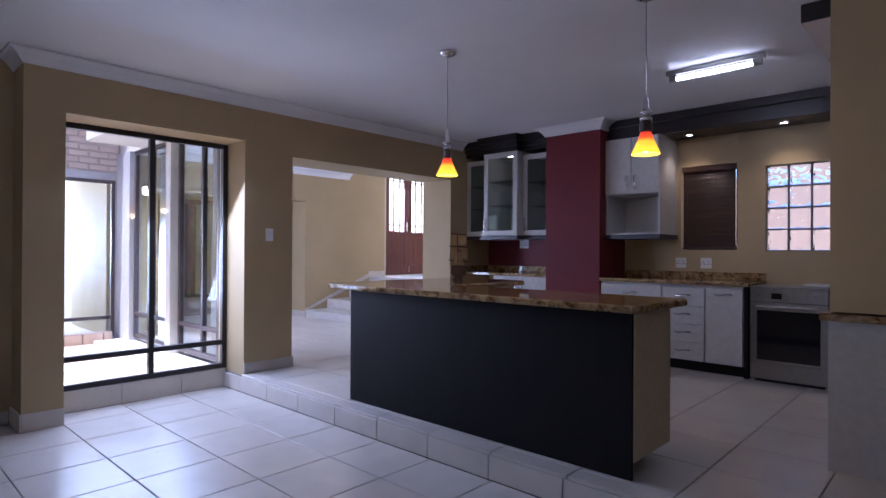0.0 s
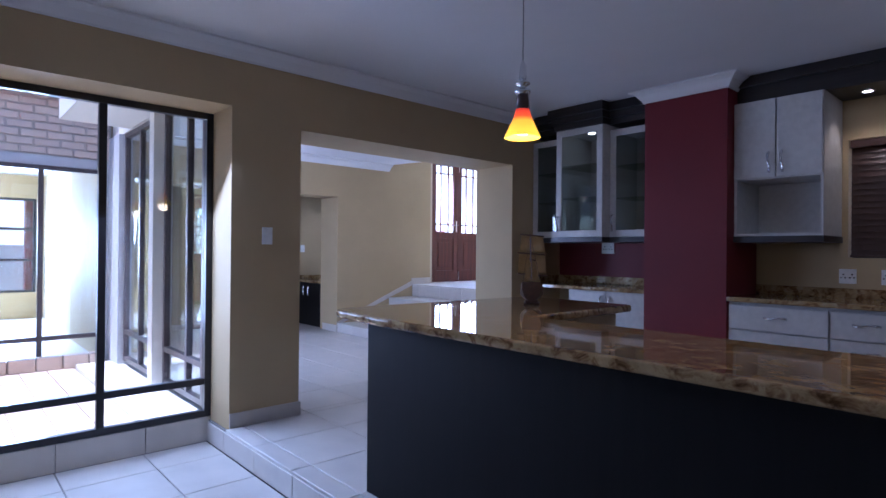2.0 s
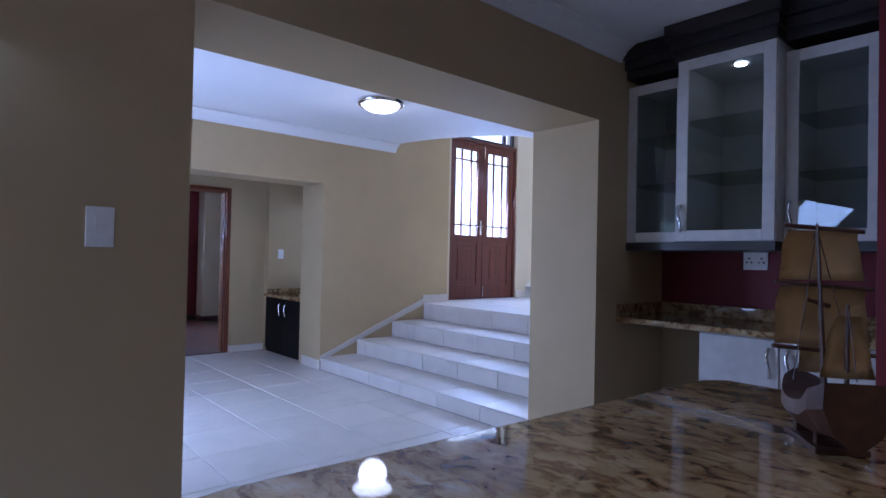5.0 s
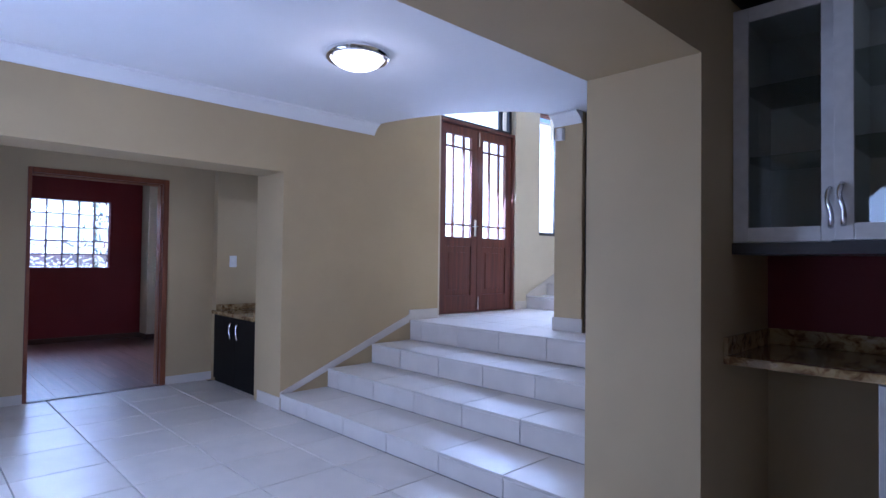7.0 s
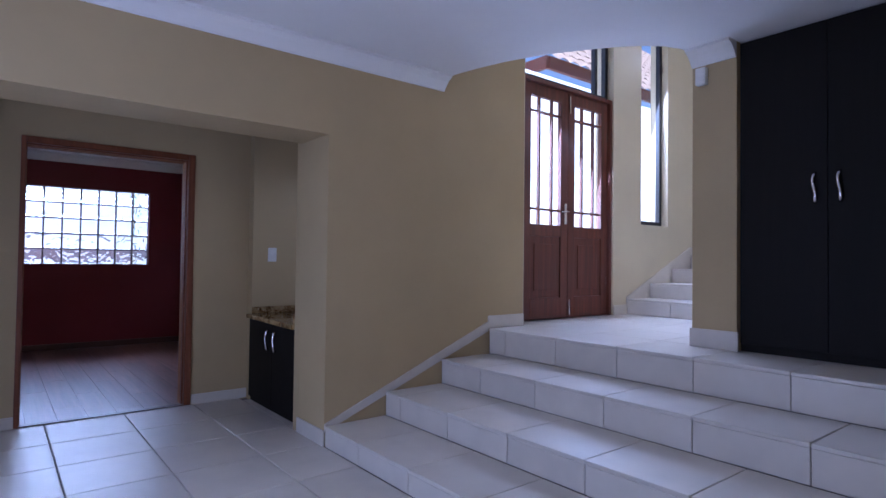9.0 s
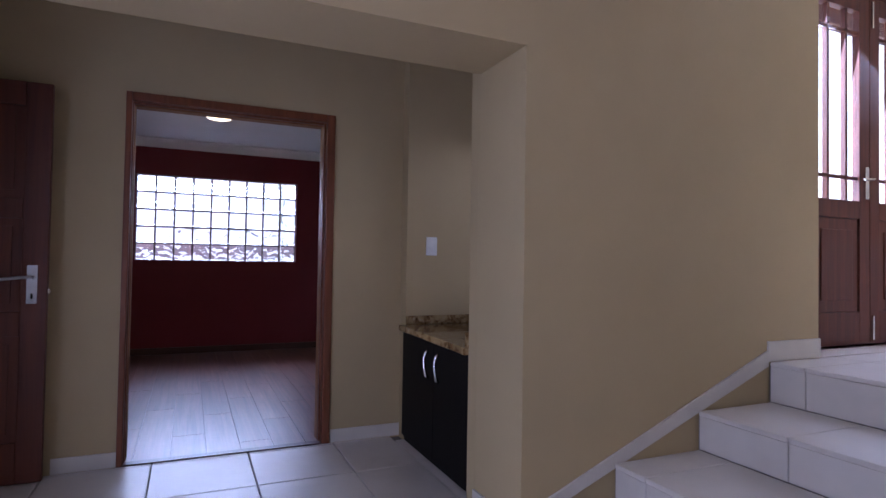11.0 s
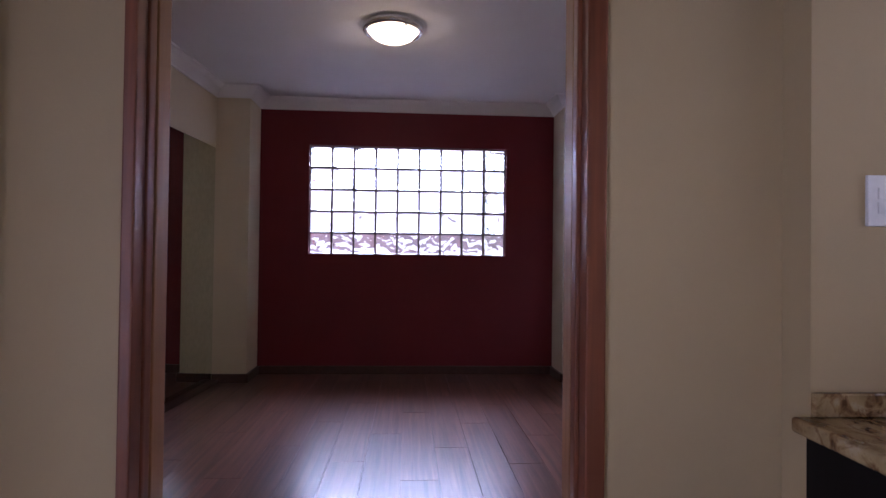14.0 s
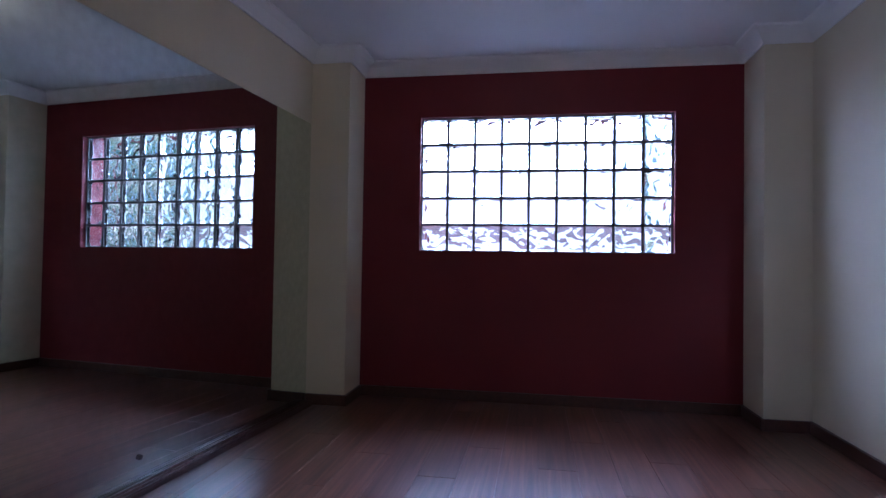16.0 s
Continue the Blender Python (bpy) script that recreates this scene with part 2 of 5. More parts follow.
def amber(name):
    """Glowing glass shade, red at the neck, yellow at the rim."""
    m, nt, b = mat(name)
    tc = nt.nodes.new("ShaderNodeTexCoord")
    sep = nt.nodes.new("ShaderNodeSeparateXYZ")
    nt.links.new(tc.outputs["Generated"], sep.inputs[0])
    col = ramp(nt, sep.outputs[2], [(0.1, (1.0, 0.66, 0.02)), (0.55, (1.0, 0.46, 0.01)), (0.72, (0.9, 0.09, 0.01)), (1.0, (0.45, 0.02, 0.01))])
    nt.links.new(col, b.inputs["Base Color"])
    nt.links.new(col, b.inputs["Emission Color"])
    b.inputs["Emission Strength"].default_value = 0.65
    b.inputs["Roughness"].default_value = 0.2
    return m


M_AMBER = amber("amber_glass_shade")

# ---- mesh tools ----


def mesh_ob(name, bm, m, parent=None, smooth=False):
    me = bpy.data.meshes.new(name)
    bm.normal_update()
    bm.to_mesh(me)
    bm.free()
    me.materials.append(m)
    if smooth:
        for p in me.polygons:
            p.use_smooth = True
    o = new(name, me)
    if parent:
        o.parent = parent
        if parent.type == "EMPTY" or parent.parent or any(parent.location):
            base = parent.location + (parent.parent.location if parent.parent else Vector())
            me.transform(Matrix.Translation(-base))
    return o


def add_box(bm, x0, x1, y0, y1, z0, z1, bev=0.0):
    g = bmesh.ops.create_cube(bm, size=1)
    vs = g["verts"]
    bmesh.ops.transform(bm, matrix=Matrix.Translation(((x0 + x1) / 2, (y0 + y1) / 2, (z0 + z1) / 2)) @ Matrix.Diagonal((abs(x1 - x0), abs(y1 - y0), abs(z1 - z0), 1)), verts=vs)
    if bev:
        es = {e for v in vs for e in v.link_edges}
        bmesh.ops.bevel(bm, geom=list(es), offset=bev, segments=2, affect="EDGES", profile=0.6)
    return bm


def boxes(*bs, bev=0.0):
    bm = bmesh.new()
    for b in bs:
        add_box(bm, *b, bev=bev)
    return bm


def revolve(profile, at=(0, 0, 0), n=28):
    """Turned solid: profile of (radius, z)."""
    bm = bmesh.new()
    rings = []
    for r, z in profile:
        rings.append([bm.verts.new((at[0] + max(r, 1e-4) * math.cos(2 * math.pi * i / n), at[1] + max(r, 1e-4) * math.sin(2 * math.pi * i / n), at[2] + z)) for i in range(n)])
    for a, b in zip(rings, rings[1:]):
        for i in range(n):
            bm.faces.new((a[i], a[(i + 1) % n], b[(i + 1) % n], b[i]))
    bmesh.ops.recalc_face_normals(bm, faces=bm.faces[:])
    return bm


def tube(pts, r, n=8, bm=None):
    """A round bar through points."""
    bm = bm or bmesh.new()
    rings = []
    pts = [Vector(p) for p in pts]
    for i, p in enumerate(pts):
        d = (pts[min(i + 1, len(pts) - 1)] - pts[max(i - 1, 0)]).normalized()
        u = d.orthogonal().normalized() if i == 0 else (rings_u - d * rings_u.dot(d)).normalized()
        rings_u = u
        v = d.cross(u)
        rr = r[i] if isinstance(r, (list, tuple)) else r
        rings.append([bm.verts.new(p + rr * (u * math.cos(2 * math.pi * k / n) + v * math.sin(2 * math.pi * k / n))) for k in range(n)])
    for a, b in zip(rings, rings[1:]):
        for k in range(n):
            bm.faces.new((a[k], a[(k + 1) % n], b[(k + 1) % n], b[k]))
    bm.faces.new(rings[0][::-1])
    bm.faces.new(rings[-1])
    return bm


def prism(poly, z0, z1, bev=0.0, bm=None):
    """An upright prism on a plan outline."""
    bm = bm or bmesh.new()
    lo = [bm.verts.new((x, y, z0)) for x, y in poly]
    hi = [bm.verts.new((x, y, z1)) for x, y in poly]
    n = len(poly)
    fs = [bm.faces.new(hi), bm.faces.new(lo[::-1])]
    for i in range(n):
        fs.append(bm.faces.new((lo[i], lo[(i + 1) % n], hi[(i + 1) % n], hi[i])))
    bmesh.ops.recalc_face_normals(bm, faces=fs)
    if bev:
        bmesh.ops.bevel(bm, geom=list({e for f in fs[:2] for e in f.edges}), offset=bev, segments=3, affect="EDGES", profile=0.5)
    return bm


def wall_bm(along, a0, a1, t0, t1, z0, z1, holes=()):
    """A wall with real openings. along 'x' or 'y': its run a0..a1; t0..t1 its thickness; holes (a0, a1, z0, z1)."""
    us = sorted({a0, a1, *[v for h in holes for v in h[:2]]})
    zs = sorted({z0, z1, *[v for h in holes for v in h[2:]]})
    us, zs = [u for u in us if a0 <= u <= a1], [z for z in zs if z0 <= z <= z1]

    def solid(i, j):
        if not (0 <= i < len(us) - 1 and 0 <= j < len(zs) - 1):
            return False
        u, z = (us[i] + us[i + 1]) / 2, (zs[j] + zs[j + 1]) / 2
        return not any(h[0] < u < h[1] and h[2] < z < h[3] for h in holes)

    bm = bmesh.new()
    pt = lambda u, t, z: bm.verts.new((u, t, z) if along == "x" else (t, u, z))
    quad = lambda *c: bm.faces.new([pt(*p) for p in c])
    for i in range(len(us) - 1):
        for j in range(len(zs) - 1):
            if not solid(i, j):
                continue
            u0, u1, w0, w1 = us[i], us[i + 1], zs[j], zs[j + 1]
            quad((u0, t0, w0), (u1, t0, w0), (u1, t0, w1), (u0, t0, w1))
            quad((u0, t1, w0), (u0, t1, w1), (u1, t1, w1), (u1, t1, w0))
            if not solid(i - 1, j):
                quad((u0, t0, w0), (u0, t0, w1), (u0, t1, w1), (u0, t1, w0))
            if not solid(i + 1, j):
                quad((u1, t0, w0), (u1, t1, w0), (u1, t1, w1), (u1, t0, w1))
            if not solid(i, j - 1):
                quad((u0, t0, w0), (u0, t1, w0), (u1, t1, w0), (u1, t0, w0))
            if not solid(i, j + 1):
                quad((u0, t0, w1), (u1, t0, w1), (u1, t1, w1), (u0, t1, w1))
    bmesh.ops.remove_doubles(bm, verts=bm.verts[:], dist=1e-5)
    bmesh.ops.recalc_face_normals(bm, faces=bm.faces[:])
    return bm


def structure(name, bm, m, label, category="wall", smooth=False):
    return tagged(mesh_ob(name, bm, m, smooth=smooth), label, category, kind="structure")


def thing(name, base, label, category, group=""):
    e = new(name)
    e.empty_display_size = 0.1
    e.location = base
    return tagged(e, label, category, group)


def sweep_profile(path, prof, bm=None, closed=False):
    """A moulding: profile points (inward, up) swept along plan points; inward is to the left of the run."""
    bm = bm or bmesh.new()
    n = len(path)
    rings = []
    for i, p in enumerate(path):
        p = Vector(p[:2])
        d0 = (p - Vector(path[i - 1][:2])).normalized() if (i or closed) else None
        d1 = (Vector(path[(i + 1) % n][:2]) - p).normalized() if (i < n - 1 or closed) else None
        d0, d1 = d0 or d1, d1 or d0
        n0, n1 = Vector((-d0.y, d0.x)), Vector((-d1.y, d1.x))
        mdir = n0 + n1
        mdir = mdir / max(mdir.dot(n0), 0.2)
        rings.append([bm.verts.new((p.x + mdir.x * a, p.y + mdir.y * a, path[i][2] + b)) for a, b in prof])
    m = len(prof)
    pairs = list(zip(rings, rings[1:])) + ([(rings[-1], rings[0])] if closed else [])
    for a, b in pairs:
        for k in range(m):
            bm.faces.new((a[k], a[(k + 1) % m], b[(k + 1) % m], b[k]))
    if not closed:
        bm.faces.new(rings[0])
        bm.faces.new(rings[-1][::-1])
    bmesh.ops.recalc_face_normals(bm, faces=bm.faces[:])
    return bm


CORNICE = [(0, 0), (0, -0.1), (0.012, -0.1), (0.016, -0.088), (0.03, -0.07), (0.055, -0.04), (0.085, -0.02), (0.1, -0.015), (0.1, 0)]


def cornice(path, z, name="cornice", label="white moulded plaster cornice under the ceiling", closed=False):
    return structure(name, sweep_profile([(x, y, z) for x, y in path], CORNICE, closed=closed), M_CORNICE, label, "cornice")

# ---- the large structure ----
W, KF, CZ = -3.225, 0.16, 2.74

structure("wall_window", wall_bm("y", 0.54, 6.1, W - 0.505, W, -0.2, CZ, [(0.8, 2.226, -0.2, 2.33), (2.735, 5.075, -0.2, 2.24)]), M_TAN, "tan painted wall with a tall window recess and a wide opening")
structure("wall_living_west", wall_bm("y", -4.2, 0.539, W - 0.7, W - 0.32, -0.2, CZ), M_TAN, "tan painted wall set back beside the window pier")
structure("wall_south", wall_bm("x", W - 0.32, 4.7, -4.2, -4.0, -0.2, CZ, [(-0.1, 2.5, 0.4, 2.35)]), M_TAN, "tan living room wall with a curtained window")
structure("wall_east", wall_bm("y", -4.0, 6.1, 4.5, 4.7, -0.2, CZ), M_TAN, "plain tan wall closing the living room")
structure("wall_kitchen", wall_bm("x", W, 4.5, 5.88, 6.1, -0.2, CZ, [(-0.58, -0.02, 1.34, 2.23), (0.23, 0.998, 1.33, 2.17)]), M_TAN, "tan kitchen wall with a blind window and a glass brick window")
structure("wall_red_pillar", boxes((-1.9, -1.22, 5.265, 5.879, KF, CZ), bev=0.004), M_RED, "deep red painted chimney pillar in the kitchen")
structure("wall_red_panel", boxes((W + 0.001, -1.901, 5.872, 5.879, 1.05, 1.55)), M_RED, "deep red painted splash wall above the counter")
structure("wall_kitchen_pier", wall_bm("x", 1.17, 4.5, 3.24, 3.4, 1.0, CZ), M_TAN, "tan pier standing on the counter end")
structure("wall_pier_base", wall_bm("x", 1.165, 4.5, 3.225, 3.6, -0.2, 0.955), M_CAB, "pale panel under the counter end", "panel")

# foyer
structure("wall_foyer_nib", wall_bm("y", 2.3, 7.0, -7.12, -6.725, -0.2, 5.0, [(2.75, 5.19, -0.2, 2.16)]), M_TAN, "tan foyer wall with a wide opening to the hall")
structure("wall_front_door", wall_bm("y", 7.001, 11.5, -7.12, -6.9, -0.2, 5.0, [(7.191, 8.515, 0.822, 4.3), (9.02, 9.56, 1.78, 4.3)]), M_CREAM, "cream stair wall with the front door and a slim window")
structure("wall_stair_right", wall_bm("y", 6.1, 7.6, -2.2, -2.0, -0.2, 5.0), M_TAN, "tan wall closing the landing")
structure("wall_stair_south", wall_bm("x", W, -2.0, 6.101, 6.25, -0.2, 5.0), M_TAN, "tan wall behind the kitchen")
structure("pier_landing", boxes((-5.28, -5.0, 7.05, 7.4, 0.822, 5.0), bev=0.004), M_TAN, "tan square pier on the landing", "pier")
structure("wall_closet_back", wall_bm("x", -5.0, -2.0, 7.45, 7.6, 0.7, 5.0), M_TAN, "plain wall behind the closet")
structure("wall_stair_east", wall_bm("y", 7.6, 11.5, -4.6, -4.4, 0.7, 5.0), M_CREAM, "plain cream wall closing the stairwell")
structure("wall_stair_north", wall_bm("x", -7.12, -4.4, 11.0, 11.2, 0.7, 5.0, [(-6.1, -5.2, 1.46, 3.5)]), M_CREAM, "cream wall at the top of the stairs with a doorway")
structure("wall_stair_beyond", boxes((-7.12, -4.4, 12.4, 12.5, 1.3, 5.0)), M_TAN, "tan wall of the passage beyond the stairs")
structure("wall_void_south", wall_bm("x", -6.724, -2.0, 5.85, 6.0, 3.01, 5.0), M_TAN, "wall above the foyer ceiling")
structure("ceiling_stairwell", boxes((-7.12, -2.0, 5.85, 12.5, 5.0, 5.15)), M_WHITE, "white stairwell ceiling", "ceiling")

# hall and red room
structure("wall_red_door", wall_bm("y", 2.3, 5.25, -8.45, -8.32, -0.2, CZ, [(3.66, 4.79, -0.2, 2.19)]), M_TAN, "tan hall wall with a mahogany door frame")
structure("wall_niche_end", wall_bm("y", 5.251, 5.949, -8.45, -8.22, -0.2, CZ), M_TAN, "tan end wall of the counter niche")
structure("wall_niche_window", wall_bm("x", -8.22, -7.12, 5.86, 6.1, -0.2, CZ, [(-8.12, -7.28, 1.02, 2.1)]), M_TAN, "tan niche wall with a blind window")
structure("wall_niche_side", wall_bm("y", 5.19, 6.1, -7.2, -7.121, -0.2, CZ), M_TAN, "tan side of the counter niche")
structure("wall_hall_south", wall_bm("x", -8.32, -6.725, 2.1, 2.299, -0.2, CZ), M_TAN, "tan wall closing the hall")
structure("ceiling_hall", boxes((-8.32, -7.121, 2.3, 6.1, CZ, 2.9)), M_WHITE, "white hall ceiling", "ceiling")
RX, RY1, RC = -12.22, 5.95, 2.68
structure("wall_red_room", wall_bm("y", 2.0, 6.2, RX - 0.3, RX, -0.2, 2.9, [(3.395, 5.22, 1.258, 2.264)]), M_RED, "deep red painted wall with a glass brick window")
structure("pillar_red_room_south", boxes((RX, -11.87, 2.5, 2.95, 0.16, RC)), M_CREAM, "cream pillar beside the red wall", "pillar")
structure("pillar_red_room_north", boxes((RX, -11.87, 5.67, RY1, 0.16, RC)), M_CREAM, "cream pillar beside the red wall", "pillar")
structure("wall_red_room_north", wall_bm("x", RX, -8.471, RY1, 6.2, -0.2, 2.9, [(-10.98, -9.9, 1.31, 2.19)]), M_CREAM, "cream wall with a blind window")
structure("wall_red_room_east", wall_bm("y", 2.3, 5.98, -8.47, -8.451, -0.2, RC, [(3.66, 4.79, -0.2, 2.19)]), M_CREAM, "cream inner face of the door wall")
MA, MT = Vector((-11.87, 2.67, 0.0)), 0.07  # the mirror wall runs a little out of square


def skew(ob):
    ob.data.transform(Matrix.Translation(MA) @ Matrix.Rotation(-math.atan(MT), 4, "Z") @ Matrix.Translation(-MA))
    return ob


skew(structure("bulkhead_mirror", boxes((-11.87, -8.478, 2.58, MA.y, 2.15, RC)), M_CREAM, "cream bulkhead above the mirror doors", "bulkhead"))
skew(structure("wall_red_room_south", boxes((-11.87, -8.478, 2.56, 2.63, -0.2, 2.69)), M_CREAM, "cream wall behind the mirror doors"))
structure("ceiling_red_room", boxes((RX, -8.451, 2.3, RY1, RC, 2.9)), M_WHITE, "white painted ceiling", "ceiling")
structure("ceiling_kitchen", boxes((W - 0.32, 4.5, -4.0, 5.88, CZ, 2.95)), M_WHITE, "white painted kitchen and living room ceiling", "ceiling")
arc = [(-6.725, 6.13), (-6.55, 6.145), (-6.37, 6.18), (-6.2, 6.22), (-6.04, 6.28), (-5.85, 6.37), (-5.67, 6.48), (-5.54, 6.57), (-5.42, 6.68), (-5.33, 6.8), (-5.285, 6.92), (-5.28, 7.05)]
structure("ceiling_foyer", prism([(W - 0.506, 2.3), (W - 0.506, 6.101), (-2.2, 6.101), (-2.2, 7.3), (-5.0, 7.3), (-5.0, 7.05)] + arc[::-1] + [(-6.725, 2.3)], CZ - 0.02, 3.0), M_WHITE, "white foyer ceiling with a curved stairwell edge", "ceiling")

cornice([(W - 0.32, 0.54), (W, 0.54), (W, 5.3)][::-1], CZ, "cornice_window_wall")
cornice([(-1.22, 5.45), (-1.22, 5.265), (-1.9, 5.265), (-1.9, 5.4)], CZ, "cornice_pillar")
cornice([(-6.725, 6.13), (-6.725, 2.31)], CZ - 0.02, "cornice_foyer")
cornice([(-5.0, 7.05), (-5.28, 7.05)], CZ - 0.02, "cornice_landing_pier")
cornice([(-8.475, 5.95), (-11.87, 5.95), (-11.87, 5.67), (RX, 5.67), (RX, 2.95), (-11.87, 2.95), (-11.87, MA.y), (-8.475, MA.y - 3.395 * MT)], RC, "cornice_red_room")


def skirting(name, bs, m=M_TILE, label="pale tile skirting along the wall foot"):
    return structure(name, boxes(*bs, bev=0.003), m, label, "skirting")


T = 0.012
skirting("skirting_window_wall", [(W, W + T, 2.226, 2.747, KF, KF + 0.1), (W - 0.505, W + T, 2.735, 2.735 + T, KF, KF + 0.1), (W, W + T, 0.54, 0.8, 0, 0.13), (W - 0.32, W + T, 0.54 - T, 0.539, 0, 0.13), (W - 0.32, W - 0.32 + T, -4, 0.52, 0, 0.1)])
skirting("skirting_opening", [(W - 0.518, W, 5.075 - T, 5.075, KF, KF + 0.1), (W - 0.518, W - 0.506, 5.0748, 5.19, KF, KF + 0.1)])
skirting("skirting_foyer", [(-7.12, -6.725 + T, 5.19 - T, 5.189, KF, KF + 0.1), (-6.724, -6.712, 6.6, 7.0, 0.822, 0.922), (-6.9, -6.888, 8.52, 8.75, 0.822, 0.922), (-8.319, -8.308, 4.8, 5.25, KF, KF + 0.08), (-8.319, -8.308, 3.35, 3.65, KF, KF + 0.08)])
skirting("skirting_landing_pier", [(-5.292, -4.988, 7.038, 7.05, 0.822, 0.94), (-5.292, -5.28, 7.05, 7.4, 0.822, 0.94)])
skirting("skirting_red_room", [(RX, RX + 0.02, 2.97, 5.65, KF, KF + 0.075), (RX, -11.85, 2.95, 2.969, KF, KF + 0.075), (RX, -11.85, 5.65, 5.67, KF, KF + 0.075), (-11.87, -11.85, MA.y, 2.95, KF, KF + 0.075), (-11.87, -11.85, 5.67, 5.93, KF, KF + 0.075), (-11.87, -8.471, 5.93, 5.95, KF, KF + 0.075)], M_SKIRT, "dark stained wooden skirting board")
# sloping skirting beside the steps
bm = bmesh.new()
sl = [(5.19, 0.25), (6.6, 0.8), (6.6, 0.875), (5.19, 0.3)]
a = [bm.verts.new((-6.724, y, z)) for y, z in sl]
b = [bm.verts.new((-6.712, y, z)) for y, z in sl]
bm.faces.new(b), bm.faces.new(a[::-1])
for i in range(4):
    bm.faces.new((a[i], a[(i + 1) % 4], b[(i + 1) % 4], b[i]))
structure("skirting_steps", bm, M_TILE, "pale sloping tile skirting beside the steps", "skirting")
bm = bmesh.new()
sl = [(8.75, 0.822), (10.05, 1.3), (10.9, 1.46), (10.9, 1.56), (10.05, 1.56), (8.75, 1.0)]
a = [bm.verts.new((-6.899, y, z)) for y, z in sl]
b = [bm.verts.new((-6.888, y, z)) for y, z in sl]
bm.faces.new(b), bm.faces.new(a[::-1])
for i in range(6):
    bm.faces.new((a[i], a[(i + 1) % 6], b[(i + 1) % 6], b[i]))
structure("skirting_upper_steps", bm, M_TILE, "pale sloping tile skirting beside the upper steps", "skirting")

# floors: grout beds under the tiles
G = 0.011
floor_living = structure("floor_living", boxes((W - 0.38, 4.5, -4.0, 2.199, -0.2, -G)), M_GROUT, "pale tiled living room floor", "floor")
floor_kitchen = structure("floor_kitchen", boxes((W - 0.7, 4.5, 2.212, 5.88, -0.2, KF - G)), M_GROUT, "pale tiled kitchen floor one step up", "floor")
floor_foyer = structure("floor_foyer", boxes((-8.32, W - 0.701, 2.1, 6.1, -0.2, KF - G)), M_GROUT, "pale tiled foyer floor", "floor")
floor_red = structure("floor_red_room", boxes((RX, -8.321, 2.3, 5.98, -0.2, KF - 0.008)), M_SKIRT, "dark laminate plank floor", "floor")
STEPS = [(5.19, 0.29), (5.645, 0.45), (6.13, 0.625), (6.61, 0.822)]
steps = structure("steps_foyer", boxes(*[(-6.724, W - 0.507 if i < 2 else -2.2, y + 0.012, y + 0.6 if i < 3 else 8.8, KF - 0.1, z - G) for i, (y, z) in enumerate(STEPS)]), M_GROUT, "four wide tiled steps up to the landing", "steps")
USTEPS = [(8.75, 0.98), (9.18, 1.14), (9.63, 1.3), (10.05, 1.46)]
upper = structure("steps_upper", boxes(*[(-6.899, -4.61, y + 0.012, y + 0.6 if i < 3 else 12.4, 0.6, z - G) for i, (y, z) in enumerate(USTEPS)]), M_GROUT, "tiled upper stair flight", "steps")
structure("landing_recess", boxes((-7.1, -6.7245, 7.001, 8.76, 0.5, 0.822)), M_TILE, "landing floor under the front door", "floor")

# ---- courtyard and outdoors ----
structure("ground", boxes((-60, 60, -60, 60, -0.6, -0.21)), M_PLASTER, "pale dry ground around the house", "ground")
court = structure("pavement_courtyard", boxes((-6.559, -3.62, -3.0, 2.2, -0.2, 0.1)), M_PALE_MORTAR, "sunlit pink brick paving of the courtyard", "pavement")
structure("slab_courtyard_edge", boxes((-6.35, -3.66, 1.85, 2.24, 0.1, 0.16), bev=0.008), M_PLASTER, "white plastered ledge along the glazing", "ledge")
structure("wall_courtyard_west", wall_bm("y", -3.0, 2.2, -6.75, -6.56, -0.2, 2.32, [(-2.6, 2.16, 0.17, 2.22)]), M_GREY, "grey plastered band framing the garden room glazing")
upper_brick = structure("wall_courtyard_brick", boxes((-6.75, -6.58, -3.0, 2.2, 2.321, 2.95)), M_PALE_MORTAR, "pale face brick wall above the glazing")
structure("wall_courtyard_south", boxes((-6.75, -3.6, -3.2, -3.0, -0.2, 3.0)), M_PLASTER, "plastered courtyard wall")
structure("eave_courtyard", boxes((-5.75, -3.74, 1.6, 2.2, 2.56, 2.75), bev=0.006), M_PLASTER, "white plastered eave over the glazing", "eave")
structure("roof_garden_room", boxes((-11.6, -6.3, -3.2, 2.2, 2.951, 3.2)), M_FASCIA, "red tiled roof edge over the brick wall", "roof")
structure("column_courtyard", boxes((-4.85, -4.72, 2.14, 2.3, 0.1, 2.56), bev=0.006), M_PLASTER, "white plastered column in the sun", "column")
structure("column_courtyard_corner", boxes((-6.559, -6.08, 2.17, 2.3, 0.1, 2.56), bev=0.006), M_GREY, "grey plastered corner column", "column")
structure("wall_glazing_head", boxes((-6.559, W - 0.506, 2.21, 2.3, 2.56, 3.0)), M_PLASTER, "plastered head over the foyer glazing")
structure("wall_garden_room_west", wall_bm("y", -3.0, 2.17, -11.6, -11.4, -0.2, 2.95, [(0.85, 2.07, 0.6, 2.21)]), M_TAN, "tan garden room wall with a window")
structure("wall_garden_room_north", wall_bm("x", -11.4, -6.75, 2.17, 2.29, -0.2, 2.95, [(-7.78, -7.05, 0.16, 2.12)]), M_CREAM, "cream garden room wall with a dark doorway")
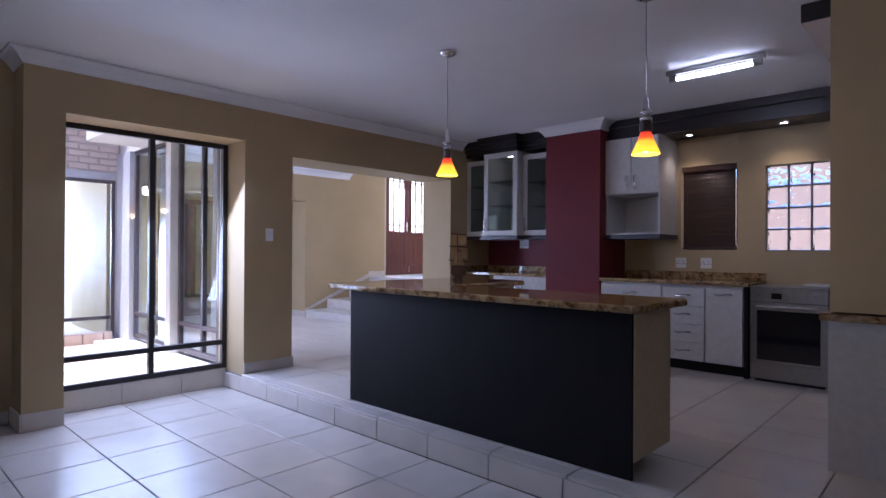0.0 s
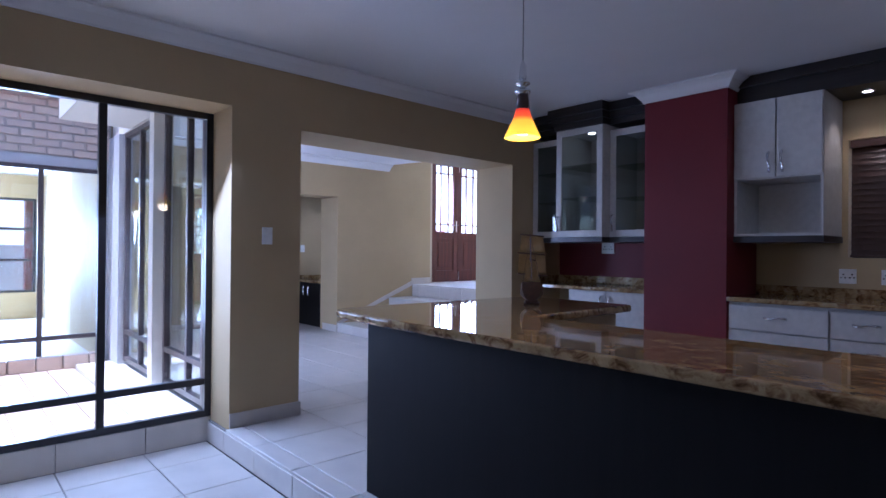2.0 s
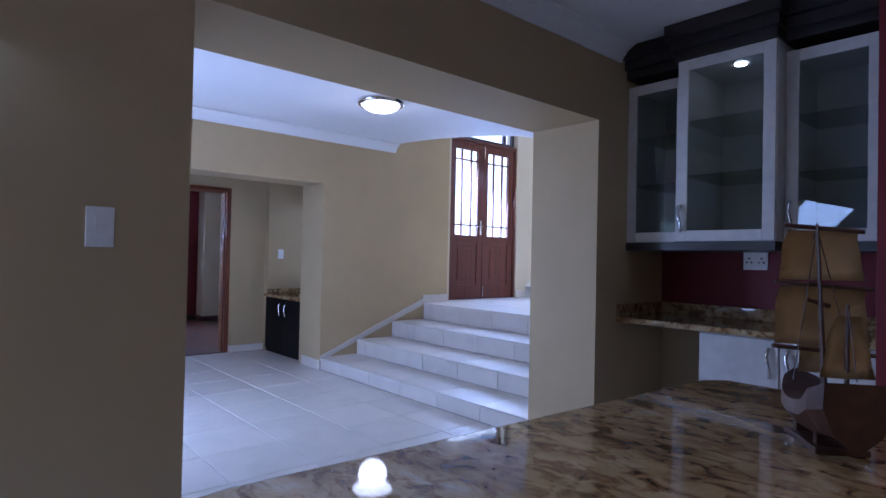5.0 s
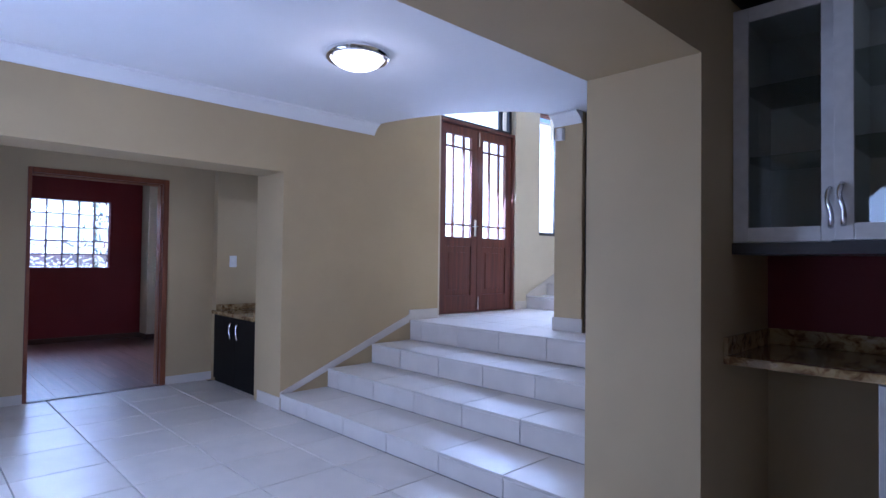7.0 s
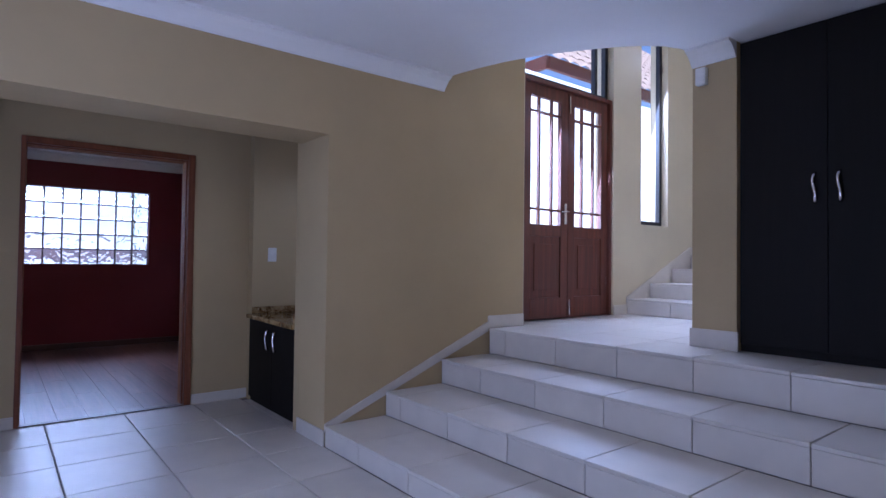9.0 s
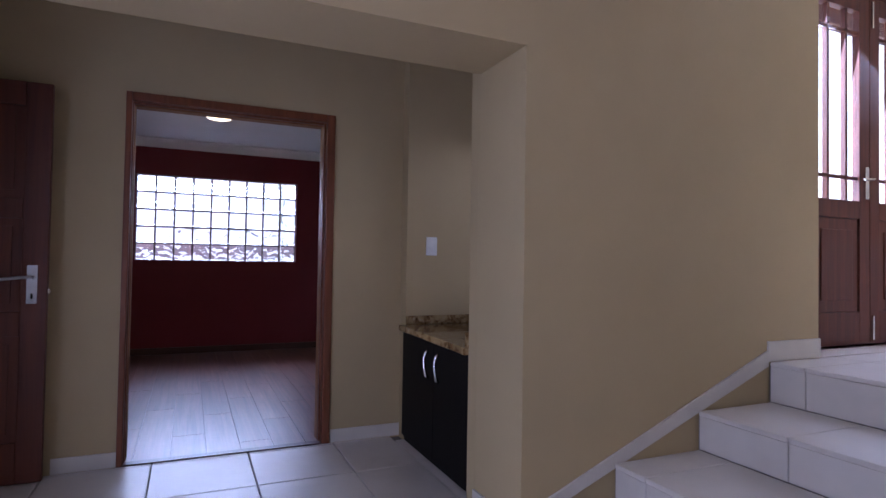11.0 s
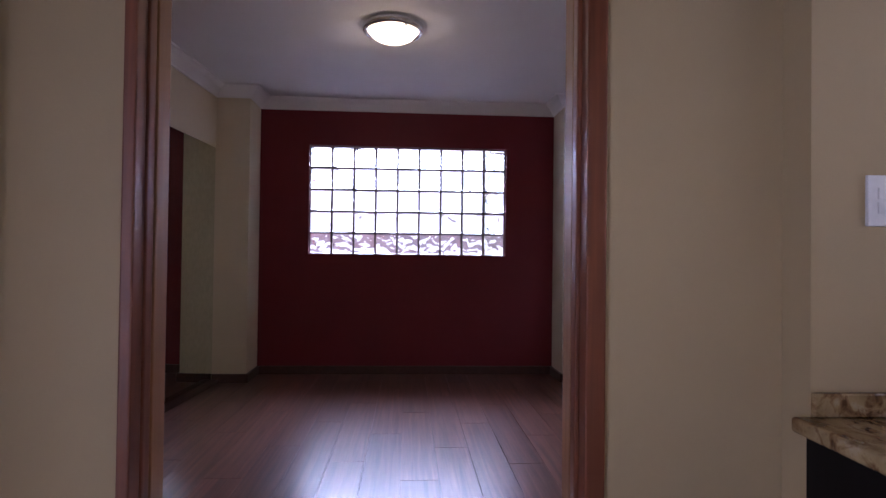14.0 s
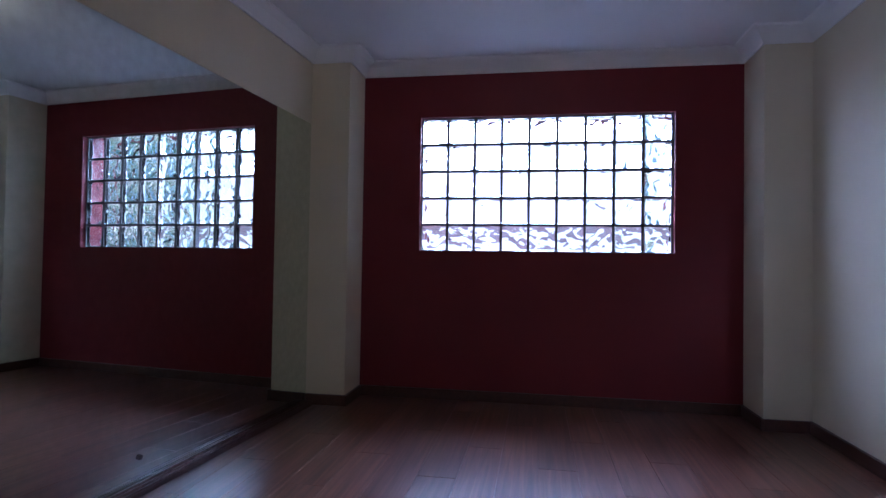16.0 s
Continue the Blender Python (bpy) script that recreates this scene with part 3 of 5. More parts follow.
# added panel: its colour stands in for the doorway's dim depth
structure("doorway_fill_garden_room", boxes((-7.775, -7.055, 2.22, 2.26, 0.161, 2.118), (-7.775, -7.715, 2.212, 2.2195, 0.161, 2.118), (-7.115, -7.055, 2.212, 2.2195, 0.161, 2.118), bev=0.004), M_DOORWAY_FILL, "grey-brown panel added to fill the dim garden room doorway", "door")
structure("floor_garden_room", boxes((-11.4, -6.75, -3.0, 2.17, -0.2, 0.16)), M_TILE, "pale garden room floor", "floor")
structure("ceiling_garden_room", boxes((-11.4, -6.75, -3.2, 2.17, 2.6, 2.75)), M_WHITE, "white garden room ceiling", "ceiling")
# added sheets that glow white in place of the overexposed outdoors
structure("backdrop_front_yard", boxes((-9.15, -9.05, 7.2, 16, -0.2, 4.15)), M_BACKDROP_GLOW, "glowing white sheet added for overexposed daylight outside the front door", "backdrop")
structure("backdrop_west", boxes((-14.2, -14.1, -2, 5.62, -0.2, 6)), M_BACKDROP_GLOW_WEST, "glowing white sheet added for overexposed daylight outside the glass bricks", "backdrop")
structure("yard_wall_west", boxes((-14.0, -13.88, -2, 5.5, -0.2, 1.42)), M_GREY, "grey plastered yard wall outside the glass bricks")
structure("front_gate", boxes((-8.95, -8.9, 8.2, 9.3, -0.2, 1.82)), M_GATE, "low red gate panel outside the front door", "gate")
structure("north_yard_wall", boxes((-1.9, 5.0, 8.6, 8.8, -0.2, 2.4)), M_PAVER, "boundary wall behind the kitchen")
# another added glowing sheet, for daylight behind the north windows
structure("backdrop_north", boxes((-11.4, -7.3, 6.9, 7.0, -0.2, 3.2)), M_BACKDROP_GLOW, "glowing white sheet added for overexposed daylight outside the north windows", "backdrop")


# ---- windows and doors ----


def window(name, along, a0, a1, t, z0, z1, bars_a=(), bars_z=(), w=0.045, d=0.05, m=M_FRAME, label="dark framed window", pane_mat=None):
    """A framed window across an opening; bars split it into panes."""
    mid = ((a0 + a1) / 2, t, z0) if along == "x" else (t, (a0 + a1) / 2, z0)
    e = tagged(thing(name, mid, label, "window"), kind="structure")
    rect = lambda u0, u1, v0, v1, dd: (u0, u1, t - dd, t + dd, v0, v1) if along == "x" else (t - dd, t + dd, u0, u1, v0, v1)
    bs = [rect(a0, a0 + w, z0, z1, d / 2), rect(a1 - w, a1, z0, z1, d / 2), rect(a0 + w, a1 - w, z0, z0 + w, d / 2), rect(a0 + w, a1 - w, z1 - w, z1, d / 2)]
    for u in bars_a:
        bs.append(rect(u - w / 2, u + w / 2, z0 + w, z1 - w, d / 2 - 0.001))
    for v in bars_z:
        bs.append(rect(a0 + w, a1 - w, v - w / 2, v + w / 2, d / 2 - 0.002))
    mesh_ob("frame", boxes(*bs, bev=0.003), m, e)
    us, vs = [a0, *bars_a, a1], [z0, *bars_z, z1]
    for u0, u1 in zip(us, us[1:]):
        for v0, v1 in zip(vs, vs[1:]):
            p = mesh_ob("pane", boxes(rect(u0 + w / 2, u1 - w / 2, v0 + w / 2, v1 - w / 2, 0.003)), pane_mat or M_GLASS, e)
            p.visible_shadow = False
    return e


window("window_courtyard", "y", 0.8, 2.226, -3.585, 0.175, 2.33, (1.537,), (0.425,), label="tall dark framed window onto the courtyard")
structure("sill_courtyard", boxes((-3.66, -3.56, 0.8, 1.30, 0, 0.172), (-3.66, -3.56, 1.304, 1.80, 0, 0.172), (-3.66, -3.56, 1.804, 2.226, 0, 0.172), bev=0.004), M_TILE, "pale tiled upstand under the window", "sill")
window("window_garden_room", "y", -2.6, 2.16, -6.6, 0.17, 2.22, (-1.2, 0.1, 1.565), (0.42,), m=M_FRAME_OUT, label="brown framed garden room glazing")
window("window_garden_room_far", "y", 0.85, 2.07, -11.45, 0.6, 2.21, (), (1.156, 1.683), label="dark framed window in the garden room")
window("window_foyer_glazing", "x", -4.719, -3.74, 2.25, 0.2, 2.56, (-4.12,), (0.5,), m=M_FRAME_OUT, label="brown framed foyer glazing onto the courtyard")
window("window_foyer_glazing_narrow", "x", -6.079, -4.851, 2.25, 0.2, 2.56, (-5.5,), (0.5,), m=M_FRAME_OUT, label="brown framed narrow foyer glazing")
window("window_living", "x", -0.1, 2.5, -4.1, 0.4, 2.35, (0.77, 1.63), (), label="dark framed living room window")
window("window_slim", "y", 9.02, 9.56, -7.0, 1.78, 4.3, (), (), label="slim dark framed stair window", w=0.05)
window("window_transom", "y", 7.191, 8.515, -7.0, 3.04, 4.3, (8.32,), (), label="glass above the front door in a dark frame")
window("window_kitchen", "x", -0.58, -0.02, 6.03, 1.34, 2.23, (), (), label="dark framed kitchen window behind a blind")
window("window_niche", "x", -8.12, -7.28, 6.0, 1.02, 2.1, (-7.8,), (1.55,), label="dark framed window behind a blind")
window("window_red_room", "x", -10.98, -9.9, 6.08, 1.31, 2.19, (-10.45,), (), label="dark framed red room window behind a blind")


def block_window(name, along, a0, a1, t, z0, z1, nu, nz, label):
    """Glass bricks set in pale mortar; each brick a part."""
    du, dz, g = (a1 - a0) / nu, (z1 - z0) / nz, 0.018
    mid = ((a0 + a1) / 2, t, z0) if along == "x" else (t, (a0 + a1) / 2, z0)
    e = tagged(thing(name, mid, label, "window"), kind="structure")
    rect = lambda u0, u1, v0, v1, dd: (u0, u1, t - dd, t + dd, v0, v1) if along == "x" else (t - dd, t + dd, u0, u1, v0, v1)
    bs = [rect(a0 + i * du - g / 2 if i else a0, a0 + i * du + g / 2 if i < nu else a1, z0, z1, 0.042) for i in range(nu + 1)]
    bs += [rect(a0, a1, z0 + j * dz - g / 2 if j else z0, z0 + j * dz + g / 2 if j < nz else z1, 0.041) for j in range(nz + 1)]
    mesh_ob("mortar", boxes(*bs), M_MORTAR, e)
    bm = bmesh.new()
    w, h = du - g, dz - g
    add_box(bm, *((-w / 2, w / 2, -0.04, 0.04) if along == "x" else (-0.04, 0.04, -w / 2, w / 2)), -h / 2, h / 2, bev=0.012)
    me = bpy.data.meshes.new("glass_brick")
    bm.to_mesh(me)
    bm.free()
    me.materials.append(M_BLOCK)
    for p in me.polygons:
        p.use_smooth = True
    for i in range(nu):
        for j in range(nz):
            o = new("glass_brick", me)
            o.parent = e
            u, v = a0 + (i + 0.5) * du, z0 + (j + 0.5) * dz
            o.location = Vector((u, t, v) if along == "x" else (t, u, v)) - e.location
            o.visible_shadow = False
    return e


block_window("window_glass_bricks", "y", 3.395, 5.215, -12.31, 1.258, 2.264, 9, 5, "wide window of wavy glass bricks, bright with daylight")
block_window("window_glass_bricks_kitchen", "x", 0.23, 0.998, 5.98, 1.33, 2.17, 4, 4, "window of wavy glass bricks above the oven")


def blind(name, x0, x1, y, z0, z1, n, angle, label):
    """A venetian blind: head rail, tilted slats, ladder cords, bottom rail."""
    e = thing(name, ((x0 + x1) / 2, y, z1), label, "blind")
    mesh_ob("head_rail", boxes((x0, x1, y - 0.03, y + 0.03, z1 - 0.055, z1), bev=0.003), M_BLIND, e)
    mesh_ob("bottom_rail", boxes((x0, x1, y - 0.025, y + 0.025, z0, z0 + 0.018), bev=0.003), M_BLIND, e)
    bm = add_box(bmesh.new(), x0 + 0.004, x1 - 0.004, -0.025, 0.025, -0.0015, 0.0015)
    me = bpy.data.meshes.new("slat")
    bm.to_mesh(me)
    bm.free()
    me.materials.append(M_BLIND)
    for i in range(n):
        s = new("slat", me)
        s.parent = e
        s.matrix_basis = pose(-(x0 + x1) / 2, 0, (z0 + 0.03 + (z1 - 0.075 - z0 - 0.03) * i / (n - 1)) - z1, angle)
    for u in (x0 + 0.1 * (x1 - x0), x0 + 0.9 * (x1 - x0)):
        mesh_ob("ladder_cord", tube([(u, y - 0.027, z0), (u, y - 0.027, z1)], 0.0015, 5), M_BLIND, e)
    return e


blind("venetian_blind", -0.57, -0.04, 5.91, 1.345, 2.225, 18, 70, "dark wooden venetian blind, slats half closed")
blind("venetian_blind", -8.1, -7.25, 5.79, 1.0, 2.1, 26, 4, "dark wooden venetian blind with open slats")
blind("venetian_blind", -10.96, -9.92, 5.97, 1.32, 2.18, 24, 62, "dark wooden venetian blind in the red room window")


def french_door(name, y0, y1, x, z0, z1, hinge_side, label):
    """Glazed door leaf with margin bars over a raised panel."""
    e = thing(name, (x, (y0 + y1) / 2, z0), label, "door", "front door leaves")
    s, d = 0.1, 0.022
    pz = z0 + 0.82
    mesh_ob("stiles", boxes((x - d, x + d, y0, y0 + s, z0, z1), (x - d, x + d, y1 - s, y1, z0, z1), (x - d, x + d, y0 + s, y1 - s, z1 - 0.11, z1), (x - d, x + d, y0 + s, y1 - s, pz - 0.05, pz + 0.06), (x - d, x + d, y0 + s, y1 - s, z0, z0 + 0.2), bev=0.003), M_MAHOG, e)
    mesh_ob("raised_panel", boxes((x - 0.01, x + 0.01, y0 + s, y1 - s, z0 + 0.2, pz - 0.05), (x - 0.018, x + 0.018, y0 + s + 0.06, y1 - s - 0.06, z0 + 0.27, pz - 0.12), bev=0.005), M_MAHOG, e)
    gy0, gy1, gz0, gz1 = y0 + s, y1 - s, pz + 0.06, z1 - 0.11
    bw = 0.011
    bars = [(x - 0.014, x + 0.014, gy0 + f * (gy1 - gy0) - bw, gy0 + f * (gy1 - gy0) + bw, gz0, gz1) for f in (0.3, 0.72)]
    bars += [(x - 0.012, x + 0.012, gy0, gy1, zz - bw, zz + bw) for zz in (gz0 + 0.14, gz1 - 0.14)]
    mesh_ob("glazing_bar", boxes(*bars), M_MAHOG, e)
    mesh_ob("pane", boxes((x - 0.003, x + 0.003, gy0, gy1, gz0, gz1)), M_GLASS, e).visible_shadow = False
    hy = y1 if hinge_side > 0 else y0
    mesh_ob("hinge", boxes(*[(x + d, x + d + 0.008, hy - 0.02, hy + 0.012, zz, zz + 0.09) for zz in (z0 + 0.3, z1 - 0.4)], bev=0.002), M_CHROME, e)
    return e


f1 = french_door("front_door", 7.225, 7.845, -6.97, 0.825, 3.0, -1, "mahogany front door leaf with barred glass")
f2 = french_door("front_door", 7.85, 8.475, -6.97, 0.825, 3.0, 1, "mahogany front door leaf with barred glass")
bm = boxes((-6.944, -6.938, 7.79, 7.825, 1.72, 1.92), bev=0.002)
tube([(-6.94, 7.808, 1.84), (-6.9, 7.808, 1.84), (-6.895, 7.76, 1.835), (-6.895, 7.7, 1.83)], 0.008, 8, bm)
mesh_ob("lever_handle", bm, M_CHROME, f1)
mesh_ob("shoot_bolt", boxes((-6.944, -6.935, 7.86, 7.875, 0.85, 1.0), (-6.944, -6.935, 7.86, 7.875, 2.8, 2.97), bev=0.002), M_CHROME, f2)
structure("door_frame_front", boxes((-7.03, -6.915, 7.192, 7.222, 0.822, 3.04), (-7.03, -6.915, 8.48, 8.514, 0.822, 3.04), (-7.03, -6.915, 7.222, 8.48, 3.003, 3.04), bev=0.004), M_MAHOG, "mahogany front door frame", "door frame")

structure("door_frame_red_room", boxes((-8.36, -8.305, 3.645, 3.675, KF, 2.193), (-8.36, -8.305, 4.745, 4.795, KF, 2.193), (-8.36, -8.305, 3.675, 4.745, 2.148, 2.193), (-8.40, -8.361, 3.661, 3.68, KF, 2.19), (-8.40, -8.361, 4.735, 4.789, KF, 2.19), (-8.40, -8.361, 3.68, 4.735, 2.14, 2.19), bev=0.005), M_FRAMEWOOD, "mahogany door frame around the red room doorway", "door frame")
structure("door_lining_red_room", boxes((-8.475, -8.401, 3.661, 3.684, KF, 2.188), (-8.475, -8.401, 4.735, 4.789, KF, 2.188), (-8.475, -8.401, 3.684, 4.735, 2.135, 2.188), bev=0.004), M_MEDWOOD, "lighter wooden lining inside the doorway", "door frame")
structure("threshold_red_room", boxes((-8.37, -8.31, 3.676, 4.744, KF - 0.01, KF + 0.006), bev=0.003), M_SKIRT, "dark threshold strip in the doorway", "threshold")


def panel_door(name, y0, y1, x, z0, z1, label):
    e = thing(name, (x, (y0 + y1) / 2, z0), label, "door")
    s, d = 0.11, 0.02
    ym = (y0 + y1) / 2
    rails = [z0, z0 + 0.2, z0 + 0.72, z0 + 0.84, z0 + 1.3, z0 + 1.4, z1 - 0.12, z1]
    bs = [(x - d, x + d, y0, y0 + s, z0, z1), (x - d, x + d, y1 - s, y1, z0, z1)]
    bs += [(x - d, x + d, y0 + s, y1 - s, rails[i], rails[i + 1]) for i in (0, 2, 4, 6)]
    mesh_ob("frame", boxes(*bs, bev=0.004), M_MAHOG, e)
    mesh_ob("panel", boxes(*[(x - 0.01, x + 0.01, y0 + s, y1 - s, rails[i], rails[i + 1]) for i in (1, 3, 5)], *[(x - 0.016, x + 0.016, y0 + s + 0.04, y1 - s - 0.04, rails[i] + 0.04, rails[i + 1] - 0.04) for i in (1, 3, 5)], bev=0.003), M_MAHOG, e)
    bm = boxes((x + d, x + d + 0.004, y1 - 0.085, y1 - 0.04, z0 + 0.88, z0 + 1.07), bev=0.0015)
    tube([(x + d, y1 - 0.062, z0 + 1.01), (x + d + 0.045, y1 - 0.062, z0 + 1.01), (x + d + 0.05, y1 - 0.1, z0 + 1.01), (x + d + 0.048, y1 - 0.18, z0 + 1.0)], 0.008, 8, bm)
    mesh_ob("lever_handle", bm, M_STEEL, e)
    mesh_ob("keyhole", boxes((x + d + 0.004, x + d + 0.006, y1 - 0.066, y1 - 0.058, z0 + 0.905, z0 + 0.93)), M_BLACK, e)
    mesh_ob("latch", boxes((x - 0.008, x + 0.008, y1, y1 + 0.012, z0 + 0.93, z0 + 0.95), bev=0.002), M_CHROME, e)
    return e


panel_door("panel_door", 2.52, 3.335, -8.215, 0.17, 2.15, "open mahogany panelled door standing against the hall wall")

# ---- kitchen ----


def s_handle(parent, at, along, out, length=0.15):
    """A wavy chrome pull. along and out are unit vectors."""
    at, along, out = Vector(at), Vector(along), Vector(out)
    side = along.cross(out)
    pts = [at + along * (f - 0.5) * length + out * (0.006 + 0.022 * math.sin(math.pi * f) ** 0.5) + side * 0.007 * math.sin(2 * math.pi * f) for f in [i / 10 for i in range(11)]]
    return mesh_ob("handle", tube(pts, [0.009, 0.0105, 0.0095, 0.008, 0.0085, 0.0095, 0.0085, 0.008, 0.0095, 0.0105, 0.009], 8), M_CHROME, parent, smooth=True)


X, Y, Z = Vector((1, 0, 0)), Vector((0, 1, 0)), Vector((0, 0, 1))

island = thing("kitchen_island", (-0.7, 2.9, KF), "kitchen island with a dark panel front under polished granite", "kitchen island")
top = [(-2.1, 2.45), (-2.09, 2.38), (-2.05, 2.33), (-1.98, 2.305), (-1.6, 2.265), (0.53, 2.24), (0.56, 2.26), (0.56, 2.88), (0.54, 2.9), (-1.2, 2.9), (-1.2, 3.83), (-1.23, 3.86), (-1.97, 3.86), (-2.02, 3.8)]
mesh_ob("countertop", prism(top, 1.012, 1.052, bev=0.012), M_GRANITE, island)
mesh_ob("front_panel", boxes((-1.8, 0.475, 2.36, 2.38, KF, 1.011), bev=0.002), M_WENGE, island)
mesh_ob("left_panel", boxes((-1.8, -1.78, 2.381, 3.78, KF, 1.011), bev=0.002), M_WENGE, island)
mesh_ob("end_panel", boxes((0.452, 0.482, 2.381, 2.84, KF + 0.09, 1.011), bev=0.002), M_SIDE, island)
mesh_ob("plinth", boxes((-1.78, 0.36, 2.385, 2.76, KF, KF + 0.09), (-1.689, -1.32, 2.77, 3.7, KF, KF + 0.09)), M_WENGE, island)
mesh_ob("body", boxes((-1.689, 0.45, 2.385, 2.8, KF + 0.091, 1.01), (-1.689, -1.28, 2.801, 3.78, KF + 0.091, 1.01)), M_SIDE, island)
for i in range(2):
    mesh_ob("door", boxes((-1.28, -1.262, 2.93 + i * 0.42, 3.345 + i * 0.42, KF + 0.1, 1.0), bev=0.002), M_SIDE, island)
    s_handle(island, (-1.262, 3.31 + i * 0.075, 0.9), Z, X)


def granite_top(parent, x0, x1, y0, y1, z, splash=True):
    mesh_ob("countertop", boxes((x0, x1, y0, y1, z - 0.035, z), bev=0.006), M_GRANITE, parent)
    if splash:
        mesh_ob("upstand", boxes((x0 + 0.001, x1 - 0.001, y1 - 0.022, y1 - 0.001, z + 0.0005, z + 0.075), bev=0.004), M_GRANITE, parent)


base = thing("base_cabinet", (-0.5, 5.58, KF), "white lacquered drawer units under a granite counter", "cabinet")
granite_top(base, -1.219, 0.245, 5.26, 5.879, 1.035)
mesh_ob("body", boxes((-1.219, 0.2, 5.322, 5.878, KF + 0.1, 0.999)), M_CAB, base)
mesh_ob("plinth", boxes((-1.219, 0.2, 5.36, 5.87, KF, KF + 0.099)), M_WENGE, base)
mesh_ob("end_panel", boxes((0.201, 0.235, 5.29, 5.875, KF, 0.999), bev=0.002), M_WENGE, base)


def front(parent, x0, x1, z0, z1, y=5.285, handle="h", name="drawer"):
    mesh_ob(name, boxes((x0 + 0.004, x1 - 0.004, y, y + 0.019, z0 + 0.004, z1 - 0.004), bev=0.003), M_CAB, parent)
    if handle == "h":
        s_handle(parent, ((x0 + x1) / 2, y, (z0 + z1) / 2 + 0.01), X, -Y)
    elif handle == "l":
        s_handle(parent, (x0 + 0.045, y, z1 - 0.12), Z, -Y)
    elif handle == "r":
        s_handle(parent, (x1 - 0.045, y, z1 - 0.12), Z, -Y)


zs = [0.265, 0.44, 0.615, 0.79, 0.98]
for a, b in zip(zs, zs[1:]):
    front(base, -0.55, -0.14, a, b)
for a, b in ((0.265, 0.52), (0.52, 0.79), (0.79, 0.98)):
    front(base, -1.215, -0.555, a, b)
front(base, -0.135, 0.195, 0.265, 0.98, handle="", name="door")
s_handle(base, (0.03, 5.285, 0.92), X, -Y)

base2 = thing("base_cabinet", (-2.5, 5.58, KF), "white base cupboard beside an open bay under granite", "cabinet")
granite_top(base2, W + 0.001, -1.902, 5.3, 5.87, 1.045)
mesh_ob("side_upstand", boxes((W + 0.002, W + 0.02, 5.3, 5.84, 1.0455, 1.12), bev=0.003), M_GRANITE, base2)
mesh_ob("side_upstand", boxes((-1.922, -1.903, 5.3, 5.84, 1.0455, 1.105), bev=0.003), M_GRANITE, base2)
mesh_ob("body", boxes((-2.72, -1.902, 5.35, 5.87, KF + 0.1, 1.009)), M_CAB, base2)
mesh_ob("plinth", boxes((-2.72, -1.902, 5.4, 5.86, KF, KF + 0.099)), M_WENGE, base2)
front(base2, -2.72, -2.31, 0.265, 1.005, 5.33, "r", "door")
front(base2, -2.31, -1.905, 0.265, 1.005, 5.33, "l", "door")


def glass_cabinet(x0, x1, y0, z0, z1, lit, side):
    e = thing("wall_cabinet", ((x0 + x1) / 2, 5.87, z0), "white wall cabinet with a framed glass door and shelves", "cabinet", "glass wall cabinets")
    t = 0.018
    mesh_ob("body", boxes((x0, x0 + t, y0 + 0.021, 5.871, z0, z1), (x1 - t, x1, y0 + 0.021, 5.871, z0, z1), (x0 + t, x1 - t, y0 + 0.021, 5.871, z0, z0 + t), (x0 + t, x1 - t, y0 + 0.021, 5.871, z1 - t, z1), (x0 + t, x1 - t, 5.855, 5.871, z0 + t, z1 - t)), M_CAB, e)
    s = 0.062
    bs = [(x0 + 0.002, x0 + s, y0, y0 + 0.02, z0 + 0.002, z1 - 0.002), (x1 - s, x1 - 0.002, y0, y0 + 0.02, z0 + 0.002, z1 - 0.002), (x0 + s, x1 - s, y0, y0 + 0.02, z0 + 0.002, z0 + s), (x0 + s, x1 - s, y0, y0 + 0.02, z1 - s, z1 - 0.002)]
    mesh_ob("door_frame", boxes(*bs, bev=0.003), M_CAB, e)
    mesh_ob("pane", boxes((x0 + s, x1 - s, y0 + 0.008, y0 + 0.012, z0 + s, z1 - s)), M_GLASS_CAB, e).visible_shadow = False
    for f in (0.36, 0.66):
        mesh_ob("glass_shelf", boxes((x0 + t, x1 - t, y0 + 0.04, 5.854, z0 + f * (z1 - z0), z0 + f * (z1 - z0) + 0.006)), M_GLASS_CAB, e)
    if lit:
        mesh_ob("downlight", revolve([(0, 0), (0.03, 0), (0.034, 0.004), (0.034, 0.008)], ((x0 + x1) / 2, 5.5, z1 - t - 0.009), 16), M_SPOT, e)
    if side:
        s_handle(e, (x0 + 0.03 if side < 0 else x1 - 0.03, y0, z0 + 0.13), Z, -Y)
    return e


glass_cabinet(W + 0.002, -2.84, 5.4, 1.51, 2.5, False, 1)
mid_cab = glass_cabinet(-2.838, -2.32, 5.28, 1.51, 2.545, True, -1)
glass_cabinet(-2.318, -1.902, 5.4, 1.51, 2.5, False, -1)


def stepped(z0, z1, out, name, parent):
    """Dark moulding that steps round the middle cabinet."""
    path = [(W + 0.001, 5.4 - out), (-2.84 - out * 0.5, 5.4 - out), (-2.84 - out * 0.5, 5.28 - out), (-2.32 + out * 0.5, 5.28 - out), (-2.32 + out * 0.5, 5.4 - out), (-1.903, 5.4 - out), (-1.903, 5.871), (W + 0.001, 5.871)]
    mesh_ob(name, prism(path, z0, z1), M_WENGE_X, parent)


stepped(2.546, 2.6, 0.02, "crown_lower_step", mid_cab)
stepped(2.601, 2.66, 0.05, "crown_middle_step", mid_cab)
stepped(2.661, 2.739, 0.085, "crown_upper_step", mid_cab)
stepped(1.462, 1.509, 0.004, "pelmet", mid_cab)

